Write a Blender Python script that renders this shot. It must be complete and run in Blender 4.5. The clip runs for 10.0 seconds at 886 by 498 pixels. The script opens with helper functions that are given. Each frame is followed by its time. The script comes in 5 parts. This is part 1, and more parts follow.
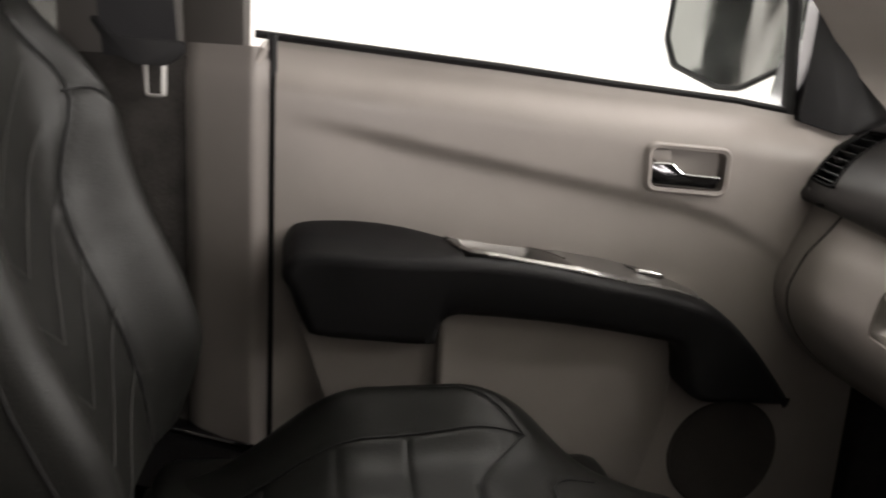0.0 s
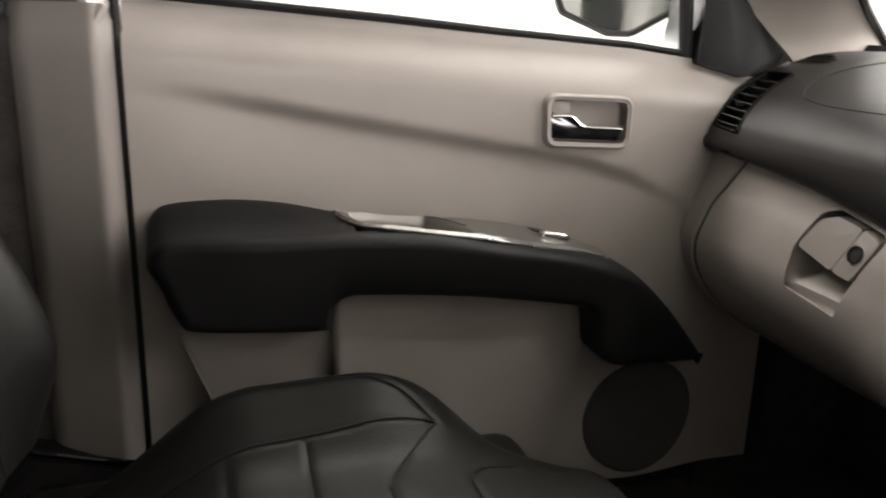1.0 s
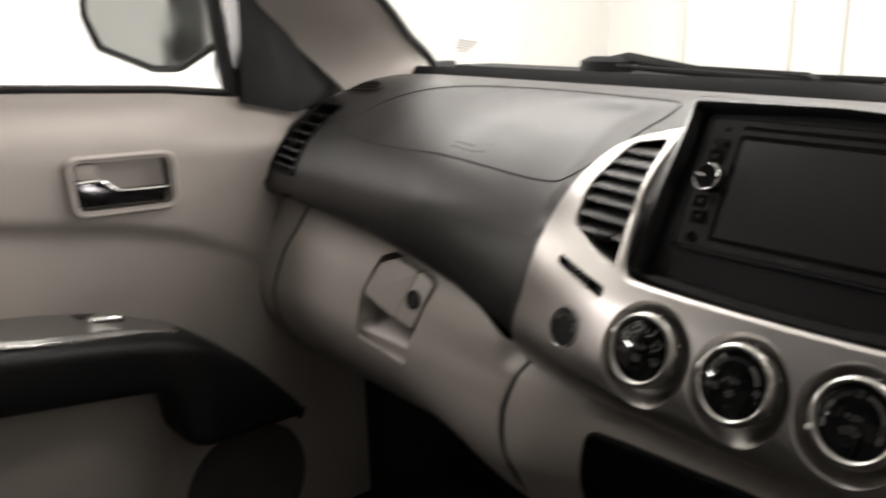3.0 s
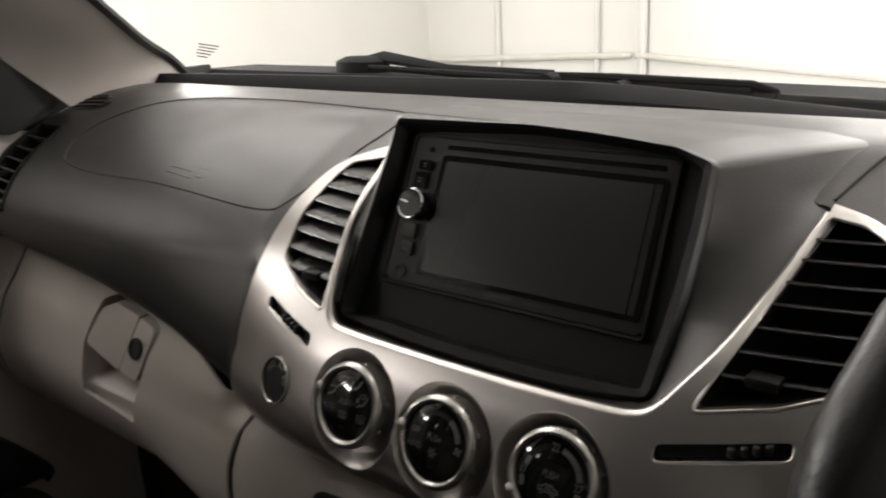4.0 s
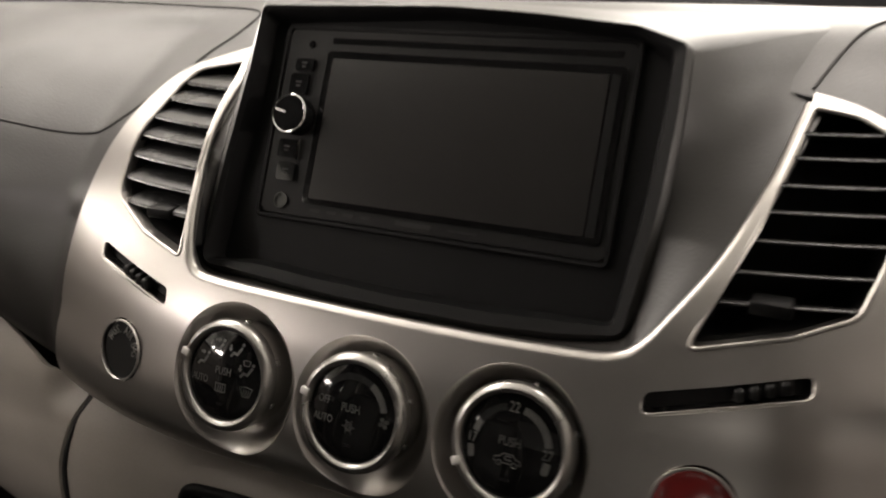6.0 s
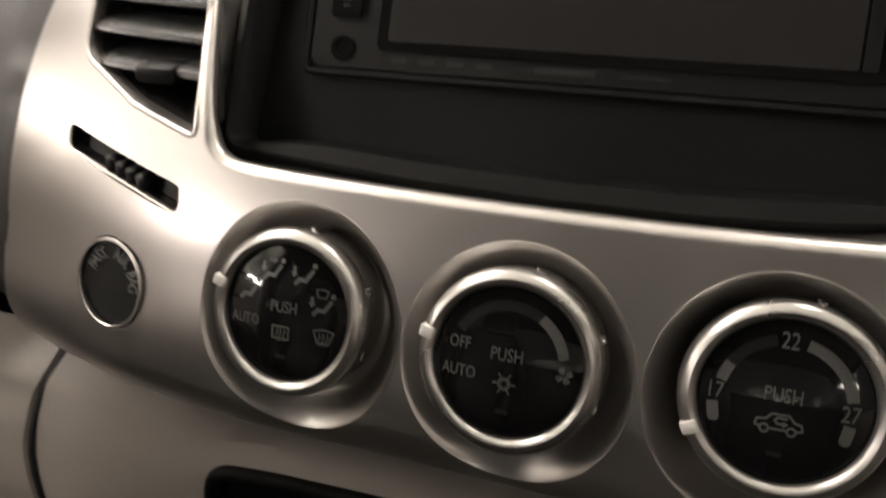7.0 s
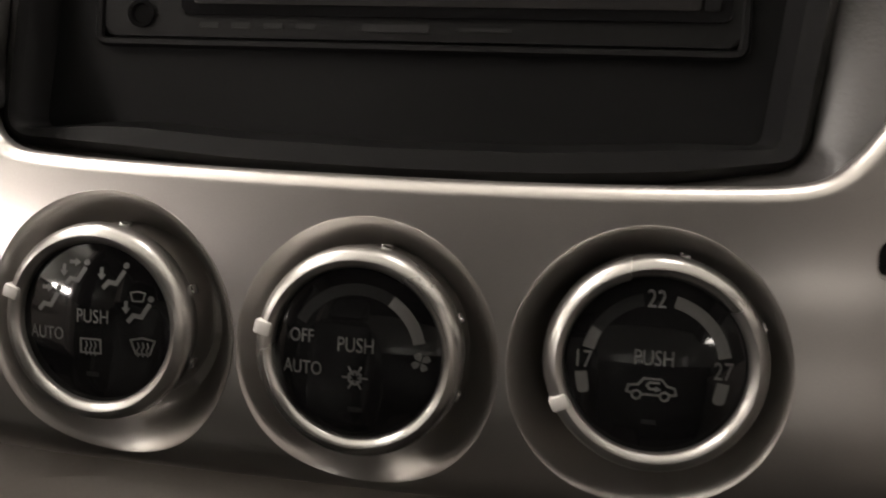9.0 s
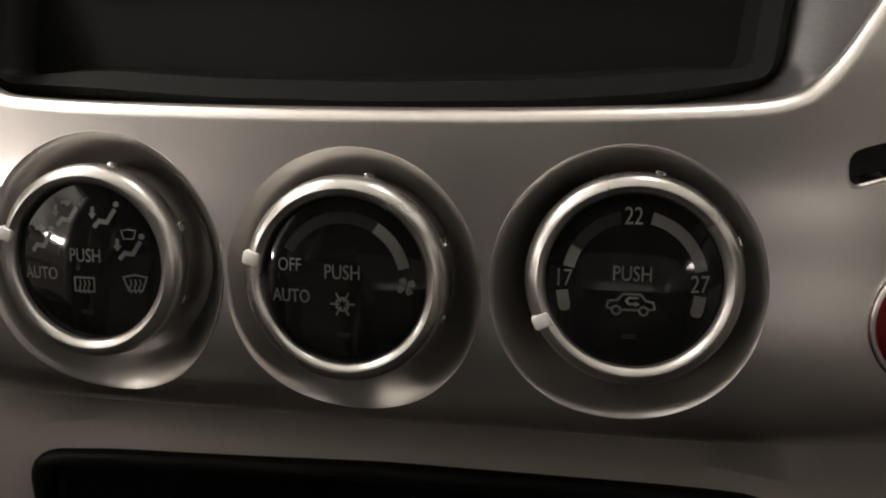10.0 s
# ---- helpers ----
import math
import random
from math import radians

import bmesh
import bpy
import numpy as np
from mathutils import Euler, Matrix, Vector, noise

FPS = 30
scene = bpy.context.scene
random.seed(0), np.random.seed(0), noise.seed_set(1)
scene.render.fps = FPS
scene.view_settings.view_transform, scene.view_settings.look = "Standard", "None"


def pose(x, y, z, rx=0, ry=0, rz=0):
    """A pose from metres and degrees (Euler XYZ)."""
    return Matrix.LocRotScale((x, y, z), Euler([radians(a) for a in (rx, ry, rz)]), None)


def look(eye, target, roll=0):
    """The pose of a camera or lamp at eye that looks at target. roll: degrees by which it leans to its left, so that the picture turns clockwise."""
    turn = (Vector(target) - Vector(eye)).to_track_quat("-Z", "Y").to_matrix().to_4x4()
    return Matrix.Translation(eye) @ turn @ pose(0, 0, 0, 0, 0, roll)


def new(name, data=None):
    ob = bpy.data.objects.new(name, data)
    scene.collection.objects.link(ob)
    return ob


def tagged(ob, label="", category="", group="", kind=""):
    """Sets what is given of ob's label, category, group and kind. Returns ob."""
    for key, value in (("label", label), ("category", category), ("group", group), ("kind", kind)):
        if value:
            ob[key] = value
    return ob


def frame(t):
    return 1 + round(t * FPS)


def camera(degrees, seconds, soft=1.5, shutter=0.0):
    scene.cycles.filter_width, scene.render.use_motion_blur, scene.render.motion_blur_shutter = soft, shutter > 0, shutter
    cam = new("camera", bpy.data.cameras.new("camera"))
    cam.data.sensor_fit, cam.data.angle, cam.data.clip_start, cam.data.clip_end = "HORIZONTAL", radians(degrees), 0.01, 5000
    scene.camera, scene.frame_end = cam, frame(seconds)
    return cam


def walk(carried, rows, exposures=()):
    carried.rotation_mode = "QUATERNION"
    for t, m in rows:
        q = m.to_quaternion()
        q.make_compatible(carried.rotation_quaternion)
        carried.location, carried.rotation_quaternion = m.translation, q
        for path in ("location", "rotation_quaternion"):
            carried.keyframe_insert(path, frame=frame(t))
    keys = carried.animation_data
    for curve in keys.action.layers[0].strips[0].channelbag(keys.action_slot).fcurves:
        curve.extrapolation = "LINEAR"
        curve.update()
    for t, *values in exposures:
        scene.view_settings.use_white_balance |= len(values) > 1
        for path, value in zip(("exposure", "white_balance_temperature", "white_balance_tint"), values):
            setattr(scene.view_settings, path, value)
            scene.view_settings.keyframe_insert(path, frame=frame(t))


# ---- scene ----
cam = camera(55.8, 10.0, 1.9, 0.5)
PATH = [
    (0, (0.405, -0.023, 0.72), (-1.516, 0.268, 0.246), 3.4),
    (0.5, (0.344, -0.015, 0.707), (-1.537, 0.451, 0.214), 1.7),
    (1, (0.306, -0.008, 0.703), (-1.539, 0.539, 0.16), 1.4),
    (1.5, (0.275, 0.028, 0.711), (-1.479, 0.798, 0.135), -0.4),
    (2, (0.265, 0.073, 0.73), (-1.379, 1.058, 0.155), -0.7),
    (2.5, (0.258, 0.091, 0.741), (-1.344, 1.13, 0.143), -1.6),
    (3, (0.254, 0.152, 0.75), (-1.22, 1.386, 0.198), -1.5),
    (3.2, (0.259, 0.184, 0.752), (-1.151, 1.491, 0.203), -1.8),
    (4.3, (0.276, 0.299, 0.766), (-0.899, 1.794, 0.147), -3.2),
    (4.5, (0.276, 0.3, 0.765), (-0.879, 1.807, 0.137), -3.2),
    (5, (0.273, 0.309, 0.76), (-0.839, 1.835, 0.101), -2.8),
    (5.2, (0.268, 0.31, 0.756), (-0.822, 1.845, 0.081), -2.6),
    (6.3, (0.127, 0.366, 0.702), (-0.635, 2.039, -0.084), -2.2),
    (6.5, (0.092, 0.391, 0.686), (-0.666, 2.044, -0.146), -3.4),
    (7, (0.056, 0.412, 0.657), (-0.597, 2.059, -0.271), -1.9),
    (7.5, (0.035, 0.429, 0.639), (-0.486, 2.067, -0.383), 0.1),
    (8, (0.001, 0.433, 0.632), (-0.476, 2.025, -0.48), -1.6),
    (8.2, (-0.001, 0.448, 0.636), (-0.412, 2.006, -0.55), -2.5),
    (8.5, (0.009, 0.446, 0.637), (-0.327, 2.136, -0.378), -1.4),
    (9, (0.055, 0.434, 0.641), (-0.279, 2.16, -0.313), -1.6),
    (9.5, (0.06, 0.429, 0.633), (-0.27, 2.135, -0.359), -2.7),
    (10, (0.061, 0.425, 0.633), (-0.271, 2.117, -0.38), -3.5),
]
walk(cam, [(t, look(eye, target, roll)) for t, eye, target, roll in PATH],
     [(0.0, 0.64, 6500, 10), (0.7, 0.86, 6500, 10), (1.5, 0.94, 6500, 10), (2.2, 0.75, 6500, 10), (3.0, 0.60, 6500, 10), (4.4, 0.10, 6550, 10), (5.2, 0.12, 6550, 10), (6.5, 0.90, 7050, 12), (7.0, 1.14, 6950, 12), (8.3, 1.12, 6800, 11), (9.0, 0.96, 6800, 12), (10.0, 0.88, 6800, 12)])

# ---------------------------------------------------------------- light
world = bpy.data.worlds.new("world")
scene.world = world
world.use_nodes = True
world.node_tree.nodes["Background"].inputs["Color"].default_value = (0.9, 0.95, 1.0, 1)
world.node_tree.nodes["Background"].inputs["Strength"].default_value = 0.3


def area_lamp(name, place, target, size_x, size_y, power, colour):
    data = bpy.data.lights.new(name, "AREA")
    data.shape, data.size, data.size_y = "RECTANGLE", size_x, size_y
    data.energy, data.color = power, colour
    lamp = new(name, data)
    lamp.matrix_world = look(place, target)
    return lamp


TUBE = (1.0, 0.925, 0.895)
area_lamp("panel_light_west_wall", (-3.1, 0.8, 0.97), (0.0, 0.8, 0.85), 4.0, 0.64, 215, TUBE)
area_lamp("panel_light_east_wall", (4.05, 0.4, 1.0), (0.0, 0.25, 0.7), 1.4, 0.6, 75, TUBE)
area_lamp("panel_light_north_wall", (0.75, 3.25, 1.5), (0.0, 0.9, 0.75), 2.8, 1.3, 75, TUBE)
area_lamp("tube_light_ceiling_west", (-1.85, 0.4, 2.3), (-1.85, 0.4, 0.0), 0.9, 3.2, 62, TUBE)
area_lamp("tube_light_ceiling", (0.40, 2.00, 2.25), (0.40, 2.00, 0.0), 0.3, 1.9, 17, TUBE)
# Added fill without a known fitting; brightens the walls beyond the windscreen.
area_lamp("fill_light_front_walls", (-1.2, 2.4, 2.25), (-1.2, 2.4, 0.0), 0.3, 2.0, 40, TUBE)
area_lamp("tube_light_west_rear", (-3.05, -2.35, 1.46), (0.0, 0.6, 0.6), 1.5, 0.12, 48, TUBE)
area_lamp("tube_light_south_wall", (2.25, -4.7, 2.12), (0.0, 0.6, 0.6), 0.8, 0.14, 60, TUBE)


# ---------------------------------------------------------------- materials
def material(name, colour, rough=0.5, metal=0.0, grain=0.0, grain_size=0.001, vary=0.08, vary_size=0.08, spec=0.5, coat=0.0,
             stain=0.0, wear=0.06):
    """A surface with a fine grain in relief, a cloudy change of tone and wear in its gloss."""
    m = bpy.data.materials.new(name)
    m.use_nodes = True
    nodes, links = m.node_tree.nodes, m.node_tree.links
    b = nodes["Principled BSDF"]
    b.inputs["Metallic"].default_value = metal
    b.inputs["Specular IOR Level"].default_value = spec
    b.inputs["Coat Weight"].default_value = coat
    b.inputs["Coat Roughness"].default_value = 0.08
    where = nodes.new("ShaderNodeTexCoord")
    cloud = nodes.new("ShaderNodeTexNoise")
    cloud.inputs["Scale"].default_value = 1.0 / vary_size
    cloud.inputs["Detail"].default_value = 5.0
    links.new(where.outputs["Object"], cloud.inputs["Vector"])
    fine = nodes.new("ShaderNodeTexNoise")
    fine.inputs["Scale"].default_value = 1.0 / (grain_size * 2)
    fine.inputs["Detail"].default_value = 2.0
    links.new(where.outputs["Object"], fine.inputs["Vector"])
    tone = nodes.new("ShaderNodeMapRange")
    tone.inputs["From Min"].default_value, tone.inputs["From Max"].default_value = 0.3, 0.7
    tone.inputs["To Min"].default_value, tone.inputs["To Max"].default_value = 1 - vary, 1 + vary
    links.new(cloud.outputs["Fac"], tone.inputs["Value"])
    speck = nodes.new("ShaderNodeMapRange")
    speck.inputs["From Min"].default_value, speck.inputs["From Max"].default_value = 0.3, 0.7
    speck.inputs["To Min"].default_value, speck.inputs["To Max"].default_value = 1 - vary * 0.5 - stain, 1 + vary * 0.5
    links.new(fine.outputs["Fac"], speck.inputs["Value"])
    both = nodes.new("ShaderNodeMath")
    both.operation = "MULTIPLY"
    links.new(tone.outputs["Result"], both.inputs[0])
    links.new(speck.outputs["Result"], both.inputs[1])
    mix = nodes.new("ShaderNodeVectorMath")
    mix.operation = "SCALE"
    mix.inputs[0].default_value = colour
    links.new(both.outputs[0], mix.inputs["Scale"])
    links.new(mix.outputs["Vector"], b.inputs["Base Color"])
    gloss = nodes.new("ShaderNodeMapRange")
    gloss.inputs["From Min"].default_value, gloss.inputs["From Max"].default_value = 0.3, 0.7
    gloss.inputs["To Min"].default_value, gloss.inputs["To Max"].default_value = max(0.02, rough - wear), min(1, rough + wear)
    links.new(cloud.outputs["Fac"], gloss.inputs["Value"])
    links.new(gloss.outputs["Result"], b.inputs["Roughness"])
    if grain:
        bump = nodes.new("ShaderNodeBump")
        bump.inputs["Strength"].default_value = grain
        bump.inputs["Distance"].default_value = grain_size * 0.4
        links.new(fine.outputs["Fac"], bump.inputs["Height"])
        links.new(bump.outputs["Normal"], b.inputs["Normal"])
    return m


def glass_material(name, tint, gloss, share):
    m = bpy.data.materials.new(name)
    m.use_nodes = True
    nodes, links = m.node_tree.nodes, m.node_tree.links
    nodes.remove(nodes["Principled BSDF"])
    clear, shine, mix = (nodes.new(k) for k in ("ShaderNodeBsdfTransparent", "ShaderNodeBsdfGlossy", "ShaderNodeMixShader"))
    clear.inputs["Color"].default_value = (*tint, 1)
    shine.inputs["Roughness"].default_value = gloss
    mix.inputs[0].default_value = share
    links.new(clear.outputs[0], mix.inputs[1])
    links.new(shine.outputs[0], mix.inputs[2])
    links.new(mix.outputs[0], nodes["Material Output"].inputs["Surface"])
    return m


TAUPE = material("taupe_plastic", (0.2592, 0.2362, 0.2174), 0.5, grain=0.35, grain_size=0.0007, vary=0.05)
# The taupe plastic again, with the shade round the door pillar in its colour.
SHADED_TAUPE = material("shaded_taupe_plastic", (0.088, 0.081, 0.075), 0.55, grain=0.35, grain_size=0.0007, vary=0.05)
PAD = material("charcoal_soft_plastic", (0.0156, 0.0147, 0.0138), 0.43, spec=0.42, grain=0.4, grain_size=0.0007, vary=0.06)
BLACK = material("black_plastic", (0.0118, 0.0118, 0.0122), 0.52, spec=0.2, grain=0.3, grain_size=0.0006, vary=0.1)
FRAME = material("matt_black_frame", (0.0047, 0.0047, 0.0048), 0.5, spec=0.08, grain=0.25, grain_size=0.0005, vary=0.1)
SLAT = material("satin_black_slat", (0.020, 0.020, 0.020), 0.26, vary=0.1)
SILVER = material("silver_paint", (0.4160, 0.4000, 0.3824), 0.33, metal=0.95, grain=0.24, grain_size=0.00022, vary=0.05, wear=0.02)
RING = material("satin_ring", (0.3400, 0.3315, 0.3187), 0.30, metal=0.95, grain=0.05, grain_size=0.0003, vary=0.05)
CHROME = material("chrome", (0.75, 0.75, 0.75), 0.08, metal=1.0, vary=0.03)
GLOSS = material("gloss_black", (0.0045, 0.0045, 0.0047), 0.05, vary=0.05, spec=0.45, wear=0.0)
SCREEN = material("dark_screen", (0.0114, 0.0108, 0.0105), 0.24, vary=0.0, spec=0.35, wear=0.0)
FACEPLATE = material("satin_black_faceplate", (0.0055, 0.0055, 0.0055), 0.45, spec=0.10, grain=0.2, grain_size=0.0005, vary=0.1)
LEGEND = material("pale_grey_lettering", (0.13, 0.13, 0.125), 0.5, vary=0.05)
# Door taupe toned down: the pillar's weaker light is put into the colour.
HALF_SHADED_TAUPE = material("half_shaded_taupe_plastic", (0.195, 0.178, 0.164), 0.5, grain=0.35, grain_size=0.0007, vary=0.05)
PRINT = material("grey_print", (0.0553, 0.0553, 0.0527), 0.5, vary=0.05)
FAINT = material("faint_print", (0.0110, 0.0110, 0.0110), 0.5, vary=0.05, spec=0.15)
PALE = material("pale_plastic", (0.5, 0.49, 0.47), 0.4, vary=0.05)
TRIM = material("bright_silver_trim", (0.3000, 0.2930, 0.2810), 0.34, metal=0.85, grain=0.06, grain_size=0.0003, vary=0.04)
DARKCHROME = material("dark_chrome", (0.05, 0.05, 0.052), 0.12, metal=0.9, vary=0.05)
LEATHER = material("black_leather", (0.0108, 0.0110, 0.0098), 0.43, grain=0.6, grain_size=0.0012, vary=0.14, vary_size=0.05, spec=0.26)
WHEELSKIN = material("smooth_black_leather", (0.006, 0.006, 0.006), 0.4, grain=0.5, grain_size=0.0015, vary=0.15, vary_size=0.03, spec=0.22)
VENTSLAT = material("grey_black_slat", (0.0568, 0.0584, 0.0606), 0.4, vary=0.08)
# Speaker cloth, darkened in colour to carry the shadow low in the footwell.
SPEAKER = material("shaded_speaker_cloth", (0.055, 0.050, 0.046), 0.8, grain=0.8, grain_size=0.0015, vary=0.1, spec=0.1)
STITCH = material("grey_stitching", (0.035, 0.035, 0.032), 0.7, vary=0.1)
CARPET = material("black_carpet", (0.0364, 0.0341, 0.0318), 0.95, grain=1.0, grain_size=0.002, vary=0.25, vary_size=0.03, spec=0.1)
RUBBER = material("black_rubber", (0.018, 0.018, 0.0182), 0.6, grain=0.2, grain_size=0.001, vary=0.12, spec=0.2)
WEBBING = material("black_webbing", (0.0121, 0.0121, 0.0136), 0.8, grain=0.8, grain_size=0.0012, vary=0.1)
DULL = material("dull_black_rubber", (0.014, 0.014, 0.0142), 0.8, grain=0.2, grain_size=0.001, vary=0.12, spec=0.06)
HEADLINER = material("grey_headliner", (0.0985, 0.0940, 0.0894), 0.95, grain=0.5, grain_size=0.0015, vary=0.05, spec=0.1)
RED = material("dark_red_button", (0.10, 0.008, 0.008), 0.2, vary=0.05, coat=0.3)
WALL = material("white_painted_wall", (0.6214, 0.6139, 0.5911), 0.6, grain=0.3, grain_size=0.004, vary=0.03, vary_size=0.6)
PIPE = material("cream_conduit", (0.5400, 0.5250, 0.4900), 0.5, vary=0.06)
CONCRETE = material("concrete_floor", (0.2577, 0.2501, 0.2349), 0.55, grain=0.4, grain_size=0.006, vary=0.12, vary_size=0.4)
BODY = material("grey_body_paint", (0.26, 0.27, 0.255), 0.2, vary=0.02, coat=0.6)
MIRROR = material("mirror_glass", (0.58, 0.60, 0.60), 0.03, metal=1.0, vary=0.01)
CLEAR = glass_material("clear_glass", (0.95, 0.97, 0.96), 0.02, 0.03)
TINTED = glass_material("tinted_glass", (0.30, 0.305, 0.30), 0.03, 0.05)


# ---------------------------------------------------------------- building tools
def smoothstep(a, b, x):
    x = min(1.0, max(0.0, (x - a) / (b - a)))
    return x * x * (3 - 2 * x)


def interp(x, xs, ys):
    return float(np.interp(x, xs, ys))


def spline(points, per=6, closed=True):
    """A smooth line through the points."""
    pts = [np.array(p, float) for p in points]
    n, out = len(pts), []
    for i in range(n if closed else n - 1):
        p0, p1, p2, p3 = (pts[(i + k) % n] if closed else pts[min(max(i + k, 0), n - 1)] for k in (-1, 0, 1, 2))
        for s in range(per):
            u = s / per
            out.append(tuple(0.5 * (2 * p1 + (p2 - p0) * u + (2 * p0 - 5 * p1 + 4 * p2 - p3) * u * u + (3 * p1 - p0 - 3 * p2 + p3) * u ** 3)))
    if not closed:
        out.append(tuple(pts[-1]))
    return out


def rounded(points, radius, steps=5):
    """A polygon in the plane with rounded corners. radius: one, or one for each corner."""
    n, out = len(points), []
    for i in range(n):
        r = radius[i] if isinstance(radius, (list, tuple)) else radius
        p, a, b = Vector(points[i]), Vector(points[i - 1]), Vector(points[(i + 1) % n])
        da, db = (a - p).normalized(), (b - p).normalized()
        half = max(0.05, da.angle(db) / 2)
        cut = min(r / math.tan(half), 0.48 * (a - p).length, 0.48 * (b - p).length)
        s, e = p + da * cut, p + db * cut
        for k in range(steps + 1):
            u = k / steps
            out.append(tuple((1 - u) ** 2 * s + 2 * u * (1 - u) * p + u * u * e))
    return out


def circle(cx, cy, r, n=48):
    return [(cx + r * math.cos(2 * math.pi * k / n), cy + r * math.sin(2 * math.pi * k / n)) for k in range(n)]


def finish(bm, smooth=True, sharp=40):
    bmesh.ops.recalc_face_normals(bm, faces=bm.faces)
    for f in bm.faces:
        f.smooth = smooth
    if smooth:
        for e in bm.edges:
            if len(e.link_faces) == 2 and e.calc_face_angle(0) > radians(sharp):
                e.smooth = False
    return bm


def thing(name, place=(0, 0, 0), label="", category="", group="", kind=""):
    ob = new(name)
    ob.empty_display_size = 0.05
    ob.location = place
    return tagged(ob, label, category, group, kind)


def part(name, shape, mat, parent=None, label="", smooth=True, recalc=True):
    """One mesh object from a bmesh or a mesh whose places are in the world's metres."""
    if isinstance(shape, bmesh.types.BMesh):
        if recalc:
            finish(shape, smooth)
        mesh = bpy.data.meshes.new(name)
        shape.to_mesh(mesh)
        shape.free()
    else:
        mesh = shape
    if not mesh.materials:
        mesh.materials.append(mat)
    ob = new(name, mesh)
    if parent is not None:
        ob.parent = parent
        if parent.parent is None:
            ob.matrix_parent_inverse = Matrix.Translation(-Vector(parent.location))
    return tagged(ob, label)


def sheet(place, nu, nv, thick=0.003, flip=1, closed_u=False):
    """A curved panel: place(u, v) gives each point for u and v from 0 to 1; it is thickened along its normals."""
    bm = bmesh.new()
    rows = [[bm.verts.new(place(i / nu, j / nv)) for i in range(nu + (0 if closed_u else 1))] for j in range(nv + 1)]
    w = len(rows[0])
    for j in range(nv):
        for i in range(nu):
            bm.faces.new((rows[j][i], rows[j][(i + 1) % w], rows[j + 1][(i + 1) % w], rows[j + 1][i]))
    if thick:
        bm.normal_update()
        nrm = [[v.normal.copy() for v in r] for r in rows]
        back = [[bm.verts.new(v.co + n * thick * flip) for v, n in zip(r, m)] for r, m in zip(rows, nrm)]
        for j in range(nv):
            for i in range(nu):
                bm.faces.new((back[j][i], back[j + 1][i], back[j + 1][(i + 1) % w], back[j][(i + 1) % w]))
        for j in range(nv):
            if not closed_u:
                bm.faces.new((rows[j][0], rows[j + 1][0], back[j + 1][0], back[j][0]))
                bm.faces.new((rows[j + 1][-1], rows[j][-1], back[j][-1], back[j + 1][-1]))
        for i in range(nu):
            bm.faces.new((rows[0][(i + 1) % w], rows[0][i], back[0][i], back[0][(i + 1) % w]))
            bm.faces.new((rows[-1][i], rows[-1][(i + 1) % w], back[-1][(i + 1) % w], back[-1][i]))
    return bm


def prism(outline, lo, hi, axis="y", bevel=0.0, seg=2):
    """An outline drawn out along an axis. Outlines are (x, z) for y, (y, z) for x, (x, y) for z."""
    def at(p, h):
        return {"y": (p[0], h, p[1]), "x": (h, p[0], p[1]), "z": (p[0], p[1], h)}[axis]
    bm = bmesh.new()
    a, b = [bm.verts.new(at(p, lo)) for p in outline], [bm.verts.new(at(p, hi)) for p in outline]
    n = len(outline)
    caps = [bm.faces.new(a), bm.faces.new(b[::-1])]
    for i in range(n):
        bm.faces.new((a[i], b[i], b[(i + 1) % n], a[(i + 1) % n]))
    if bevel:
        rim = list({e for f in caps for e in f.edges})
        bmesh.ops.bevel(bm, geom=rim, offset=bevel, segments=seg, affect="EDGES", profile=0.5, clamp_overlap=True)
    bmesh.ops.recalc_face_normals(bm, faces=bm.faces)
    return bm


def moved(bm, m):
    bmesh.ops.transform(bm, matrix=m, verts=bm.verts)
    return bm


def joined(*bms):
    out = bmesh.new()
    for bm in bms:
        mesh = bpy.data.meshes.new("piece")
        bm.to_mesh(mesh)
        bm.free()
        out.from_mesh(mesh)
        bpy.data.meshes.remove(mesh)
    return out


def box(x0, x1, y0, y1, z0, z1, bevel=0.002, seg=2):
    bm = bmesh.new()
    bmesh.ops.create_cube(bm, size=1.0)
    moved(bm, Matrix.Translation(((x0 + x1) / 2, (y0 + y1) / 2, (z0 + z1) / 2)) @ Matrix.Diagonal((x1 - x0, y1 - y0, z1 - z0, 1)))
    if bevel:
        bmesh.ops.bevel(bm, geom=bm.edges, offset=bevel, segments=seg, affect="EDGES", profile=0.5, clamp_overlap=True)
    return bm


def tube(points, radius, closed=False, n=8, flat=1.0):
    """A round bar along a line. radius: one, or one for each point. flat squeezes it along its second axis."""
    pts = [Vector(p) for p in points]
    count = len(pts)
    bm, rings, side = bmesh.new(), [], None
    for i, p in enumerate(pts):
        a, b = (pts[i - 1], pts[(i + 1) % count]) if closed else (pts[max(i - 1, 0)], pts[min(i + 1, count - 1)])
        t = (b - a).normalized()
        if side is None:
            side = t.orthogonal().normalized()
        side = (side - t * side.dot(t)).normalized()
        up = t.cross(side)
        r = radius[i] if isinstance(radius, (list, tuple)) else radius
        rings.append([bm.verts.new(p + side * r * math.cos(2 * math.pi * k / n) + up * r * flat * math.sin(2 * math.pi * k / n)) for k in range(n)])
    for i in range(count if closed else count - 1):
        a, b = rings[i], rings[(i + 1) % count]
        off = 0
        if closed and i == count - 1:
            off = min(range(n), key=lambda k: sum((a[m].co - b[(m + k) % n].co).length for m in range(n)))
        for k in range(n):
            bm.faces.new((a[k], a[(k + 1) % n], b[(k + 1 + off) % n], b[(k + off) % n]))
    if not closed:
        bm.faces.new(rings[0][::-1])
        bm.faces.new(rings[-1])
    return bm


